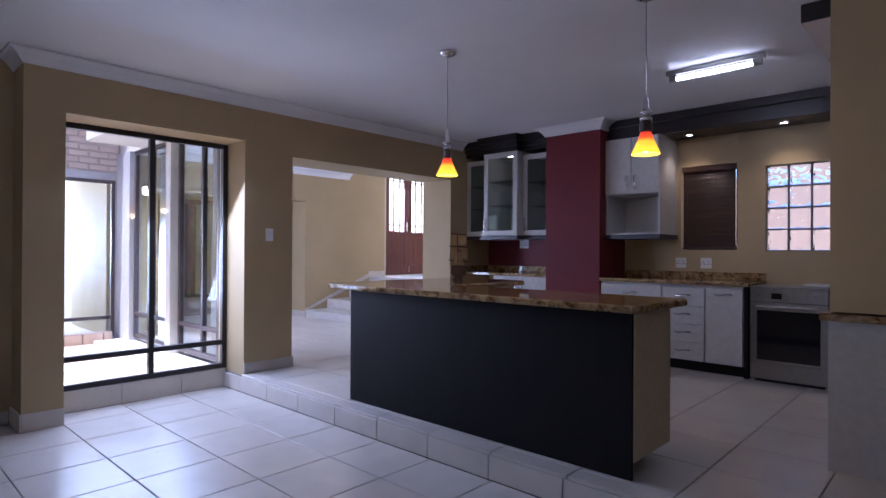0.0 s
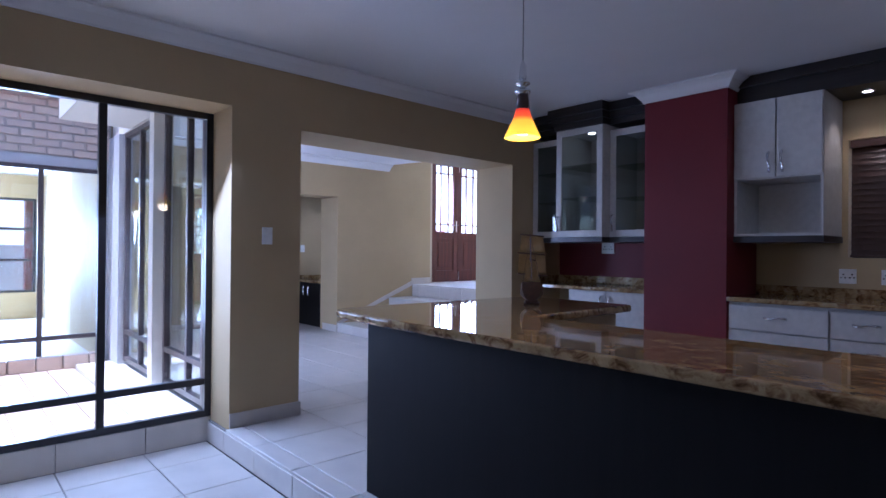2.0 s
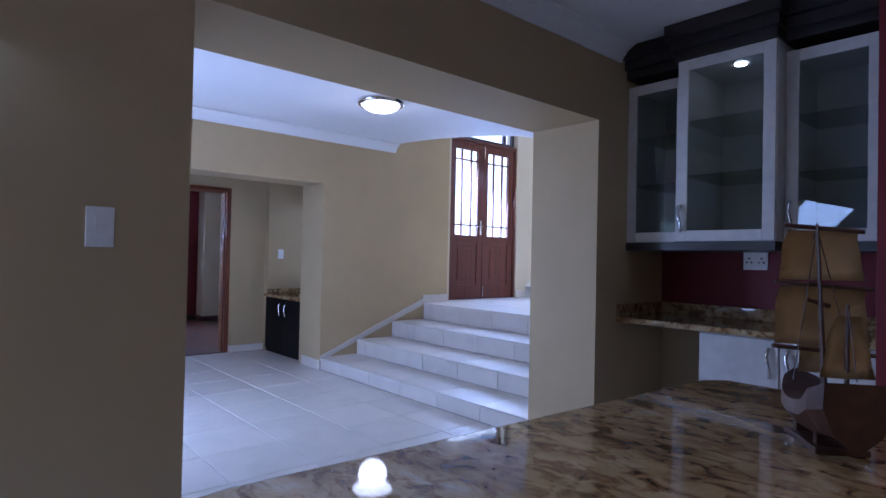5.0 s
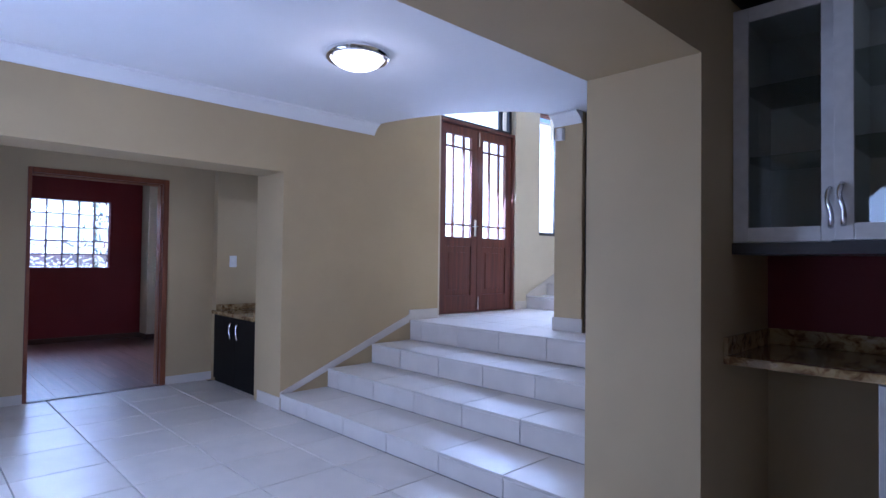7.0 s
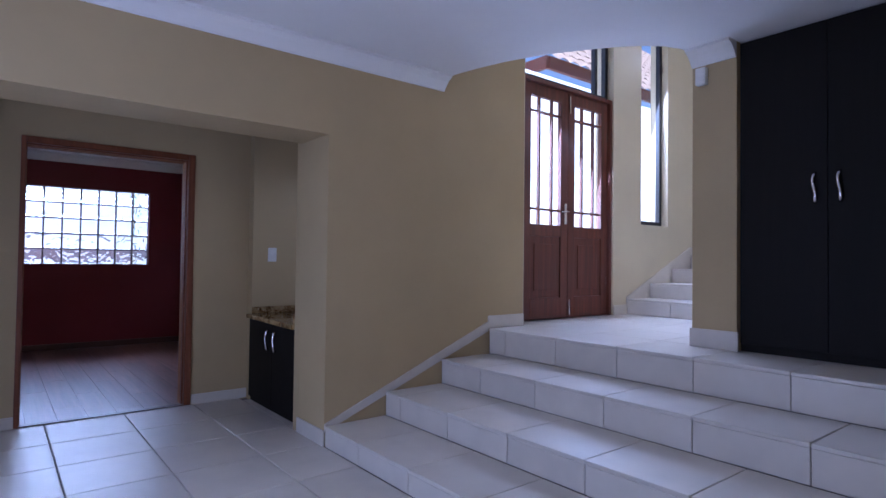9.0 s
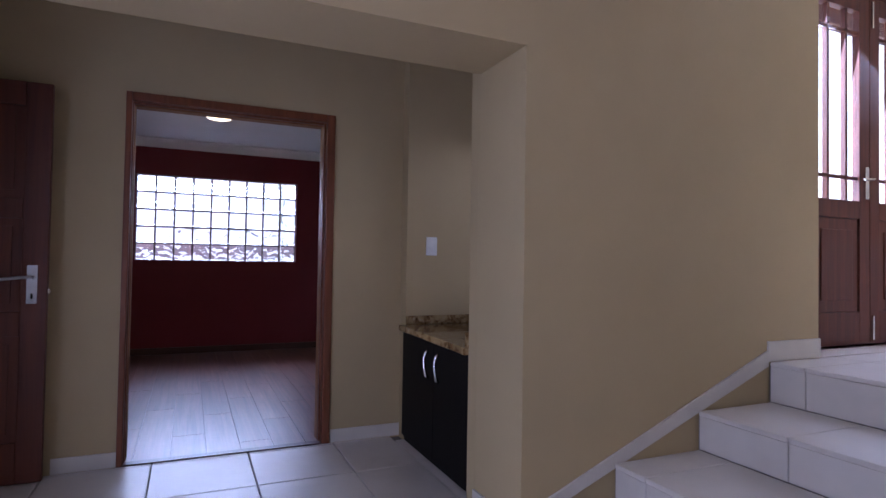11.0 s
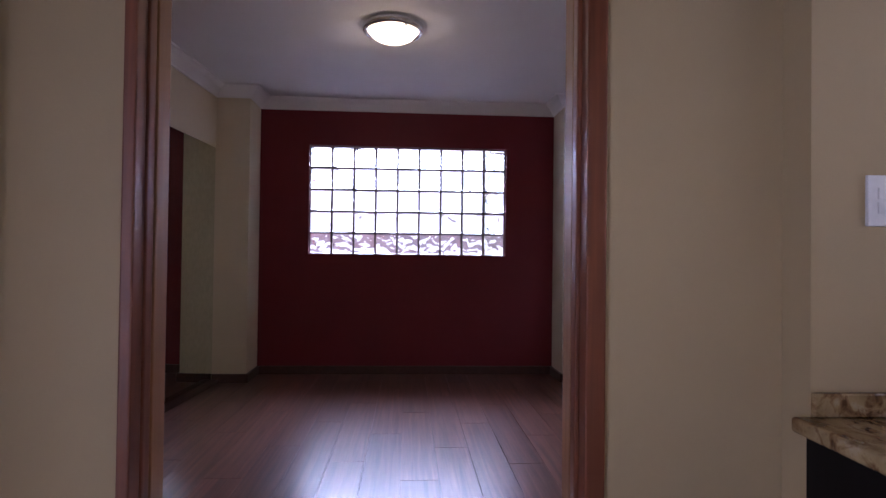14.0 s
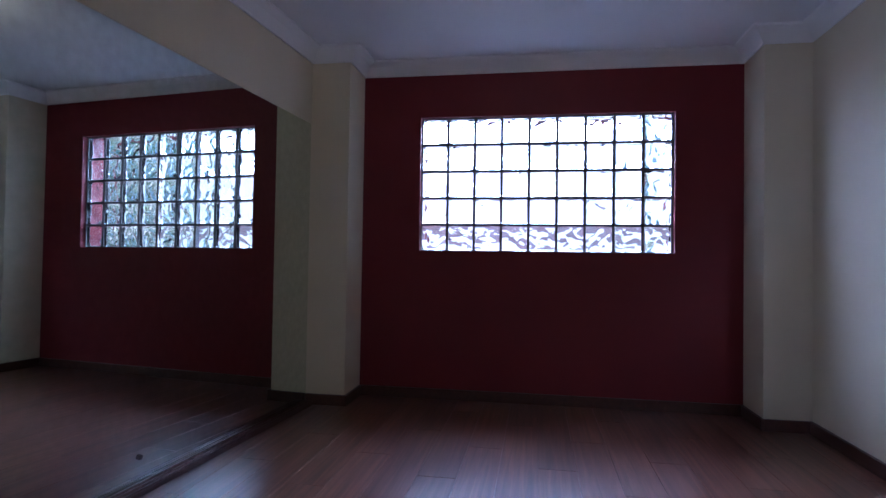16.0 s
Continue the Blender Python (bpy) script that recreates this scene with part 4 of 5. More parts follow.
wc = thing("wall_cabinet", (-0.92, 5.87, 1.5), "white wall cabinet with two doors over an open microwave bay", "cabinet")
t = 0.018
mesh_ob("body", boxes((-1.219, -1.219 + t, 5.401, 5.879, 1.5, 2.53), (-0.62 - t, -0.62, 5.401, 5.879, 1.5, 2.53), (-1.2, -0.639, 5.401, 5.879, 1.5, 1.5 + t), (-1.2, -0.639, 5.401, 5.879, 1.93, 1.93 + t), (-1.2, -0.639, 5.86, 5.879, 1.52, 1.93), (-1.2, -0.639, 5.401, 5.879, 2.51, 2.53)), M_CAB, wc)
front(wc, -1.219, -0.92, 1.935, 2.53, 5.38, "", "door")
front(wc, -0.92, -0.62, 1.935, 2.53, 5.38, "", "door")
s_handle(wc, (-0.965, 5.38, 2.05), Z, -Y)
s_handle(wc, (-0.875, 5.38, 2.05), Z, -Y)
mesh_ob("pelmet", boxes((-1.219, -0.612, 5.385, 5.879, 1.452, 1.499), bev=0.003), M_WENGE_X, wc)

bulk = structure("bulkhead_kitchen", boxes((-1.219, 4.49, 5.45, 5.879, 2.53, 2.739), (-1.219, 4.49, 5.41, 5.449, 2.66, 2.739), bev=0.004), M_WENGE_X, "dark stained bulkhead over the kitchen counter", "bulkhead")
structure("bulkhead_side", boxes((1.0, 1.9, 3.41, 4.75, 2.63, 2.739), bev=0.004), M_WENGE_X, "dark stained bulkhead beside the pier", "bulkhead")
for x in (-0.42, 0.44):
    d = thing("downlight", (x, 5.66, 2.53), "small round recessed downlight in the dark bulkhead", "lamp", "bulkhead downlights")
    mesh_ob("ring", revolve([(0.03, 0.0), (0.042, 0.0), (0.044, -0.004), (0.03, -0.006)], (x, 5.66, 2.529), 20), M_CHROME, d)
    mesh_ob("lens", revolve([(0, -0.004), (0.03, -0.004), (0.03, 0)], (x, 5.66, 2.529), 20), M_SPOT, d)
    sd = bpy.data.lights.new("downlight_beam", "SPOT")
    sd.energy, sd.color, sd.spot_size, sd.spot_blend, sd.shadow_soft_size = 3.5, (1.0, 0.84, 0.6), radians(105), 0.7, 0.03
    so = new("downlight_beam", sd)
    so.matrix_world = look((x, 5.66, 2.515), (x, 5.68, 1.0))

oven = thing("oven", (0.55, 5.55, KF), "freestanding steel electric oven with a black glass door", "oven")
ox0, ox1, oy = 0.258, 0.85, 5.285
mesh_ob("body", boxes((ox0, ox1, oy + 0.02, 5.87, KF + 0.02, 0.985)), M_BLACK, oven)
mesh_ob("hob_top", boxes((ox0 - 0.003, ox1 + 0.003, oy - 0.01, 5.87, 0.986, 1.012), bev=0.005), M_STEEL, oven)
mesh_ob("lid", boxes((ox0 + 0.35, ox1 - 0.02, 5.6, 5.86, 1.0125, 1.03), bev=0.004), M_PLASTIC, oven)
mesh_ob("control_panel", boxes((ox0, ox1, oy - 0.012, oy + 0.02, 0.875, 0.985), bev=0.004), M_STEEL, oven)
mesh_ob("door", boxes((ox0, ox1, oy - 0.01, oy + 0.02, 0.335, 0.87), bev=0.004), M_STEEL, oven)
mesh_ob("door_glass", boxes((ox0 + 0.055, ox1 - 0.055, oy - 0.014, oy - 0.0101, 0.36, 0.8), bev=0.001), M_BLACK, oven)
mesh_ob("drawer", boxes((ox0, ox1, oy - 0.01, oy + 0.02, KF + 0.03, 0.33), bev=0.004), M_STEEL, oven)
mesh_ob("foot", boxes((ox0 + 0.03, ox1 - 0.03, oy + 0.03, 5.8, KF, KF + 0.02)), M_BLACK, oven)
mesh_ob("clock", boxes((ox0 + 0.17, ox0 + 0.25, oy - 0.015, oy - 0.0121, 0.905, 0.955)), M_BLACK, oven)
for x in (0.05, 0.1, 0.31, 0.37, 0.43, 0.49, 0.54):
    mesh_ob("knob", tube([(ox0 + x, oy - 0.012, 0.93), (ox0 + x, oy - 0.035, 0.93)], 0.016, 14), M_STEEL, oven)
bm = tube([(ox0 + 0.06, oy - 0.05, 0.835), (ox1 - 0.06, oy - 0.05, 0.835)], 0.011, 10)
tube([(ox0 + 0.1, oy - 0.01, 0.835), (ox0 + 0.1, oy - 0.05, 0.835)], 0.008, 8, bm)
tube([(ox1 - 0.1, oy - 0.01, 0.835), (ox1 - 0.1, oy - 0.05, 0.835)], 0.008, 8, bm)
mesh_ob("door_bar", bm, M_CHROME, oven)

pier_top = thing("counter_end", (1.6, 3.4, 0.955), "granite counter end passing under the pier", "counter")
mesh_ob("slab", boxes((1.13, 4.49, 3.17, 3.62, 0.956, 0.994), bev=0.008), M_GRANITE, pier_top)


def plate(name, at, normal, w, h, label, kind="switch", category="switch"):
    """A wall plate with rockers or socket holes. normal 'x' or 'y' (facing -y) or '+x'."""
    x, y, z = at
    e = thing(name, at, label, category)

    def bx(u0, u1, v0, v1, d0, d1):
        return (x + d0, x + d1, y + u0, y + u1, z + v0, z + v1) if normal == "x" else (x + u0, x + u1, y - d1, y - d0, z + v0, z + v1)

    mesh_ob("plate", boxes(bx(-w / 2, w / 2, -h / 2, h / 2, 0.0, 0.01), bev=0.003), M_PLASTIC, e)
    if kind == "switch":
        mesh_ob("rocker", boxes(bx(-0.014, 0.014, 0.004, 0.03, 0.0101, 0.014), bx(-0.014, 0.014, -0.03, -0.004, 0.0101, 0.013), bev=0.001), M_PLASTIC, e)
    else:
        for s in (-0.25, 0.25) if w > 0.1 else (0,):
            mesh_ob("socket_hole", boxes(*[bx(s * w + a - 0.005, s * w + a + 0.005, c - 0.005, c + 0.005, 0.0101, 0.0112) for a, c in ((0, 0.014), (-0.013, -0.01), (0.013, -0.01))]), M_BLACK, e)
    return e


plate("light_switch", (W, 2.48, 1.46), "x", 0.075, 0.12, "white double light switch on the tan wall")
plate("light_switch", (-8.22, 5.42, 1.39), "x", 0.075, 0.12, "white light switch above the niche counter")
plate("wall_socket", (-0.58, 5.88, 1.2), "y", 0.11, 0.11, "white wall socket above the counter", "socket", "socket")
plate("wall_socket", (-0.32, 5.88, 1.2), "y", 0.11, 0.11, "white wall socket above the counter", "socket", "socket")
plate("wall_socket", (-2.62, 5.871, 1.41), "y", 0.14, 0.11, "white double wall socket on the red splash wall", "socket", "socket")
plate("light_switch", (-6.35, 11.0, 2.6), "y", 0.075, 0.12, "white light switch at the top of the stairs")
al = thing("alarm_sensor", (-5.2, 7.05, 2.5), "white motion alarm sensor high on the landing pier", "sensor")
mesh_ob("housing", boxes((-5.24, -5.175, 7.005, 7.049, 2.49, 2.6), bev=0.008), M_PLASTIC, al)
mesh_ob("lens", boxes((-5.23, -5.185, 6.998, 7.005, 2.5, 2.54), bev=0.002), M_CORNICE, al)


M_SMOKE = plain("smoked_glass_neck", (0.07, 0.05, 0.05), rough=0.15)


def pendant(x, y):
    e = thing("pendant_lamp", (x, y, CZ), "amber glass cone pendant lamp on a thin wire", "lamp", "pendants over the island")
    mesh_ob("ceiling_rose", revolve([(0, -0.03), (0.03, -0.03), (0.058, -0.018), (0.06, 0.0)], (x, y, CZ - 0.001)), M_CHROME, e, True)
    mesh_ob("wire", tube([(x, y, 2.71), (x, y, 2.15)], 0.0025, 6), M_STEEL, e)
    mesh_ob("holder", revolve([(0.004, 0.2), (0.013, 0.18), (0.017, 0.11), (0.031, 0.106), (0.031, 0.098), (0.017, 0.094), (0.018, 0.075), (0.034, 0.071), (0.034, 0.061), (0.02, 0.056), (0.02, 0.0), (0.0, 0.0)], (x, y, 1.985)), M_CHROME, e, True)
    mesh_ob("neck", revolve([(0.022, 0.065), (0.03, 0.0), (0.028, 0.0), (0.02, 0.065)], (x, y, 1.975), 32), M_SMOKE, e, True)
    for k in (-1, 1):
        mesh_ob("wire_clip", tube([(x + k * 0.033, y, 2.045), (x + k * 0.036, y, 1.985), (x + k * 0.03, y, 1.976)], 0.0018, 6), M_CHROME, e)
    mesh_ob("shade", revolve([(0.03, 0.122), (0.04, 0.085), (0.077, 0.005), (0.078, 0.0), (0.074, 0.0), (0.037, 0.083), (0.027, 0.12)], (x, y, 1.853), 36), M_AMBER, e, True)
    mesh_ob("bulb", revolve([(0, 0), (0.022, 0.006), (0.034, 0.03), (0.022, 0.06), (0.012, 0.09)], (x, y, 1.862), 20), M_DOME, e, True)
    point_lamp("pendant_light", (x, y, 1.83), 1.3, (1.0, 0.72, 0.38), 0.05)


pendant(-1.03, 2.62)
pendant(0.4, 2.69)

fl = thing("fluorescent_lamp", (0.3, 4.12, CZ), "bare fluorescent tube batten fixed to the ceiling", "lamp")
mesh_ob("batten", boxes((-0.05, 0.65, 4.1, 4.15, 2.7, CZ - 0.001), bev=0.004), M_STEEL, fl)
mesh_ob("tube", tube([(0.03, 4.125, 2.672), (0.57, 4.125, 2.672)], 0.017, 14), M_FLUO, fl)
mesh_ob("tube_holder", boxes((-0.03, 0.03, 4.105, 4.145, 2.655, 2.7), (0.57, 0.63, 4.105, 4.145, 2.655, 2.7), bev=0.003), M_STEEL, fl)
area_lamp("fluorescent_light", (0.3, 4.12, 2.64), (0.3, 4.12, 0), 0.5, 0.04, 0.9, (0.86, 0.93, 1.0))


def dome(x, y, z, m, watts, colour, label, r=0.2):
    e = thing("ceiling_lamp", (x, y, z), label, "lamp")
    mesh_ob("rim", revolve([(r, 0), (r, -0.03), (r - 0.012, -0.042), (r - 0.03, -0.04), (r - 0.035, -0.02), (0, -0.015)], (x, y, z - 0.001), 40), M_CHROME, e, True)
    mesh_ob("glass_dome", revolve([(r - 0.03, -0.03), (r - 0.06, -0.065), (r * 0.5, -0.085), (r * 0.2, -0.095), (0, -0.097)], (x, y, z), 40), m, e, True)
    for a in (0.5, 2.6, 4.7):
        cx, cy = x + (r - 0.02) * math.cos(a), y + (r - 0.02) * math.sin(a)
        mesh_ob("clip", boxes((cx - 0.008, cx + 0.008, cy - 0.008, cy + 0.008, z - 0.055, z - 0.03), bev=0.002), M_STEEL, e)
    point_lamp("ceiling_lamp_light", (x, y, z - 0.16), watts, colour, 0.12)


dome(-5.28, 4.91, CZ - 0.02, M_DOME, 2.5, (1.0, 0.95, 0.86), "round opal ceiling lamp with a chrome rim, lit")
dome(-10.48, 4.2, RC, M_DOME_WARM, 1.5, (1.0, 0.86, 0.55), "round opal ceiling lamp with a brass-toned rim, lit", 0.19)
dome(-9.5, 0.9, 2.6, M_DOME_WARM, 18, (1.0, 0.86, 0.6), "round ceiling lamp in the garden room, lit", 0.15)

# model ship, its stern turned to the living room
ship = thing("model_ship", (-1.605, 3.4, 1.052), "small wooden model sailing ship with parchment sails", "ornament")
SM = pose(-1.605, 3.4, 1.052, 0, 0, 128)


def ship_part(name, bm, m, smooth=False):
    bmesh.ops.transform(bm, matrix=SM, verts=bm.verts[:])
    return mesh_ob(name, bm, m, ship, smooth)


bm = bmesh.new()
rings = []
for i in range(13):
    f = i / 12
    w = 0.062 * math.sin(math.pi * min(1, 0.22 + f * 0.78)) ** 0.55 + 0.004
    sheer = 0.085 + 0.035 * (2 * f - 1) ** 2 + (0.018 if f < 0.25 else 0)
    keel = 0.024 + 0.05 * max(0, f - 0.7) * 2
    rings.append([bm.verts.new((-0.12 + 0.25 * f, q * w, zz)) for q, zz in ((-1, sheer), (-1.04, 0.6 * sheer + 0.4 * keel), (-0.72, 0.2 * sheer + 0.8 * keel), (-0.2, keel), (0.2, keel), (0.72, 0.2 * sheer + 0.8 * keel), (1.04, 0.6 * sheer + 0.4 * keel), (1, sheer))])
for a, b in zip(rings, rings[1:]):
    for k in range(8):
        bm.faces.new((a[k], a[(k + 1) % 8], b[(k + 1) % 8], b[k]))
bm.faces.new(rings[0]), bm.faces.new(rings[-1][::-1])
bmesh.ops.recalc_face_normals(bm, faces=bm.faces[:])
ship_part("hull", bm, M_HULL)
ship_part("stand", boxes((-0.07, 0.07, -0.045, 0.045, 0.0, 0.012), (-0.05, -0.035, -0.035, 0.035, 0.012, 0.05), (0.035, 0.05, -0.035, 0.035, 0.012, 0.05), bev=0.002), M_HULL)
bm = tube([(0.0, 0.0, 0.08), (0.01, 0.012, 0.42)], [0.006, 0.003], 6)
tube([(-0.08, 0, 0.08), (-0.082, 0, 0.27)], [0.005, 0.003], 6, bm)
tube([(0.1, 0, 0.16), (0.19, 0, 0.235)], [0.005, 0.002], 6, bm)
for zz, ww, mx in ((0.41, 0.07, 0.012), (0.3, 0.085, 0.01), (0.175, 0.09, 0.008), (0.265, 0.02, 0.03)):
    tube([(mx, -ww, zz - 0.006), (mx, ww, zz + 0.006)], 0.0045, 6, bm)
ship_part("mast", bm, M_HULL)


def sail(zt, zb, wt, wb, mx, belly=0.03, mid=0.0):
    bm = bmesh.new()
    g = []
    for i in range(7):
        f = i / 6
        ww = wt + (wb - wt) * f
        g.append([bm.verts.new((mx + belly * math.sin(math.pi * f) * (1 - 0.6 * (k / 3 - 1) ** 2) + 0.004 * math.sin(5 * k + 9 * f), mid * f + ww * (k / 3 - 1), zt + (zb - zt) * f + 0.006 * (k / 3 - 1) ** 2 * math.sin(math.pi * f))) for k in range(7)])
    for a, b in zip(g, g[1:]):
        for k in range(6):
            bm.faces.new((a[k], a[k + 1], b[k + 1], b[k]))
    bmesh.ops.solidify(bm, geom=bm.faces[:], thickness=0.0015)
    ship_part("sail", bm, M_SAIL, True)


sail(0.406, 0.31, 0.062, 0.076, 0.014)
sail(0.298, 0.185, 0.076, 0.084, 0.012)
sail(0.255, 0.12, 0.006, 0.032, 0.085, 0.012, -0.02)
sail(0.25, 0.14, 0.02, 0.045, -0.085, 0.012)
bm = bmesh.new()
for a, b in (((0.01, 0.012, 0.41), (0.185, 0, 0.23)), ((0.01, 0.012, 0.41), (0.0, -0.055, 0.12)), ((0.01, 0.012, 0.41), (0.0, 0.055, 0.12)), ((-0.082, 0, 0.27), (-0.11, 0, 0.16))):
    tube([a, b], 0.0012, 5, bm)
ship_part("rigging", bm, M_HULL)

# ---- foyer, hall and red room things ----
closet = thing("built_in_closet", (-4.4, 7.25, 0.822), "tall dark wenge built-in closet on the landing", "closet")
mesh_ob("body", boxes((-4.999, -2.201, 7.11, 7.449, 0.823, 2.715)), M_WENGE, closet)
cx = [-4.997, -4.53, -4.065, -3.6, -3.135, -2.67, -2.205]
for a, b in zip(cx, cx[1:]):
    mesh_ob("door", boxes((a + 0.002, b - 0.002, 7.088, 7.109, 0.87, 2.71), bev=0.002), M_WENGE, closet)
mesh_ob("plinth", boxes((-4.997, -2.205, 7.1, 7.109, 0.823, 0.868)), M_WENGE, closet)
s_handle(closet, (-4.59, 7.088, 1.78), Z, -Y, 0.17)
s_handle(closet, (-4.47, 7.088, 1.78), Z, -Y, 0.17)

nc = thing("niche_cabinet", (-7.7, 5.5, KF), "dark wenge cupboard under a granite counter in the hall niche", "cabinet")
mesh_ob("countertop", prism([(-8.219, 5.205), (-7.2, 5.165), (-7.2, 5.859), (-8.219, 5.859)], 0.85, 0.887, bev=0.008), M_GRANITE, nc)
mesh_ob("upstand", boxes((-8.219, -8.2, 5.25, 5.838, 0.8875, 0.942), (-8.219, -7.2, 5.839, 5.859, 0.8875, 0.942), (-7.222, -7.201, 5.18, 5.838, 0.8875, 0.96), bev=0.004), M_GRANITE, nc)
mesh_ob("body", boxes((-8.21, -7.21, 5.25, 5.85, KF, 0.849)), M_WENGE, nc)
for a, b in ((-8.205, -7.71), (-7.706, -7.27)):
    mesh_ob("door", boxes((a, b, 5.23, 5.249, KF + 0.04, 0.845), bev=0.002), M_WENGE, nc)
s_handle(nc, (-7.78, 5.23, 0.71), Z, -Y, 0.15)
s_handle(nc, (-7.63, 5.23, 0.71), Z, -Y, 0.15)

mir = thing("mirror_wardrobe", (MA.x, MA.y, KF), "sliding mirror wardrobe doors on a wooden floor track", "wardrobe")
for a, b in ((-11.868, -9.4), (-9.398, -8.478)):
    mesh_ob("mirror_door", boxes((a, b, MA.y - 0.024, MA.y - 0.004, KF + 0.022, 2.149)), M_MIRROR, mir)
mesh_ob("track", boxes((-11.845, -8.478, MA.y - 0.03, MA.y + 0.065, KF, KF + 0.02), (-11.845, -8.478, MA.y + 0.006, MA.y + 0.016, KF + 0.0205, KF + 0.036), (-11.845, -8.478, MA.y + 0.03, MA.y + 0.04, KF + 0.0205, KF + 0.034), (-11.845, -8.478, MA.y + 0.052, MA.y + 0.064, KF + 0.0205, KF + 0.03), bev=0.002), M_SKIRT, mir)
mesh_ob("finger_knob", tube([(-10.3, MA.y - 0.0035, 0.3), (-10.3, MA.y + 0.004, 0.3)], 0.012, 12), M_BLACK, mir)
mir.rotation_euler.z = -math.atan(MT)


def curtain(name, x0, x1, y, z0, z1, label, gathered=0.0):
    e = thing(name, ((x0 + x1) / 2, y, z1), label, "curtain")
    bm = bmesh.new()
    n, k = 48, 12
    g = []
    for j in range(k + 1):
        f = j / k
        pinch = 1 - gathered * math.exp(-((f - 0.62) / 0.18) ** 2)
        row = []
        for i in range(n + 1):
            s = i / n
            xx = x0 + (x1 - x0) * s * pinch
            row.append(bm.verts.new((xx, y + 0.028 * math.sin(s * 40 + 0.6 * math.sin(f * 3)) * (0.5 + 0.5 * f), z1 + (z0 - z1) * f)))
        g.append(row)
    for a, b in zip(g, g[1:]):
        for i in range(n):
            bm.faces.new((a[i], a[i + 1], b[i + 1], b[i]))
    bmesh.ops.solidify(bm, geom=bm.faces[:], thickness=0.002)
    mesh_ob("cloth", bm, M_CLOTH, e, True)
    bm = tube([(x0 - 0.05, y, z1 + 0.015), (x1 + 0.05, y, z1 + 0.015)], 0.01, 8)
    mesh_ob("rod", bm, M_STEEL, e)
    return e


curtain("curtain", -4.3, -3.8, 2.42, 0.162, 2.5, "white tied curtain behind the foyer glazing", 0.5)
curtain("curtain", -5.75, -5.35, 2.42, 0.162, 2.5, "white tied curtain behind the narrow glazing", 0.5)
curtain("curtain", -0.3, 0.6, -3.9, 0.002, 2.45, "pale curtain drawn beside the living room window")
curtain("curtain", 1.6, 2.7, -3.9, 0.002, 2.45, "pale curtain drawn beside the living room window")

# courtyard plant and planter edge
plant = thing("garden_plant", (-5.9, 0.75, 0.1), "low green plant in the courtyard bed", "plant")
bm = bmesh.new()
for i in range(70):
    a, r, h = random.uniform(0, 6.28), random.uniform(0.05, 0.32), random.uniform(0.2, 0.5)
    p = Vector((-5.9 + r * math.cos(a), 0.75 + r * math.sin(a), 0.1 + h))
    d = Vector((math.cos(a), math.sin(a), random.uniform(-0.3, 0.5))).normalized() * random.uniform(0.07, 0.13)
    s = d.cross(Vector((0, 0, 1))).normalized() * 0.03
    vs = [bm.verts.new(q) for q in (p, p + d * 0.5 + s, p + d, p + d * 0.5 - s)]
    bm.faces.new(vs)
mesh_ob("leaves", bm, M_LEAF, plant)
bm = bmesh.new()
for i in range(9):
    a = i * 0.7
    tube([(-5.9, 0.75, 0.1), (-5.9 + 0.1 * math.cos(a), 0.75 + 0.1 * math.sin(a), 0.3), (-5.9 + 0.24 * math.cos(a), 0.75 + 0.24 * math.sin(a), 0.5)], [0.008, 0.006, 0.003], 5, bm)
mesh_ob("stem", bm, M_LEAF, plant)

# hedge outside the glass bricks
hedge = thing("hedge", (-13.4, 5.8, -0.2), "green leafy hedge in the west yard", "hedge")
bm = bmesh.new()
for i in range(2600):
    p = Vector((random.uniform(-14.05, -12.85), random.uniform(5.55, 6.0), random.uniform(0.0, 2.9)))
    d = Vector((random.uniform(-1, 1), random.uniform(-1, 0.4), random.uniform(-0.4, 0.7))).normalized() * random.uniform(0.06, 0.12)
    q = d.cross(Vector((random.uniform(-0.4, 0.4), 0.3, 1))).normalized() * random.uniform(0.02, 0.035)
    bm.faces.new([bm.verts.new(v) for v in (p, p + d * 0.5 + q, p + d, p + d * 0.5 - q)])
tagged(mesh_ob("leaves", bm, M_LEAF, hedge), kind="stuff")
bm = bmesh.new()
for i in range(8):
    x = -13.95 + i * 0.14
    tube([(x, 5.8, -0.2), (x + 0.04, 5.78, 1.0), (x - 0.03, 5.83, 2.6)], [0.025, 0.018, 0.006], 6, bm)
mesh_ob("stem", bm, M_HULL, hedge)

# house across the front yard, seen above the door
nb = thing("neighbour_house", (-13.5, 15.0, -0.2), "house with a pale tiled roof across the yard", "house")
mesh_ob("wall", boxes((-17.5, -10.0, 11.0, 19.0, -0.2, 4.6)), M_PLASTER, nb)
mesh_ob("fascia", boxes((-17.8, -9.4, 10.3, 10.37, 4.45, 4.65), (-9.45, -9.38, 10.37, 19.2, 4.45, 4.65)), M_MAHOG, nb)
bm = bmesh.new()
for j in range(16):
    for i in range(30):
        x = 10.5 + i * 0.27
        y = -9.3 - j * 0.3
        z = 4.6 + j * 0.26
        pr = [(x + 0.27 * k / 4, z + 0.05 * math.sin(math.pi * k / 4)) for k in range(5)]
        lo = [bm.verts.new((y, a, c)) for a, c in pr]
        hi = [bm.verts.new((y - 0.34, a, c + 0.27)) for a, c in pr]
        for k in range(4):
            bm.faces.new((lo[k], lo[k + 1], hi[k + 1], hi[k]))
tagged(mesh_ob("roof_tiles", bm, M_ROOF, nb), kind="stuff")

# ---- pieces: tiles, planks, bricks ----
cache = {}


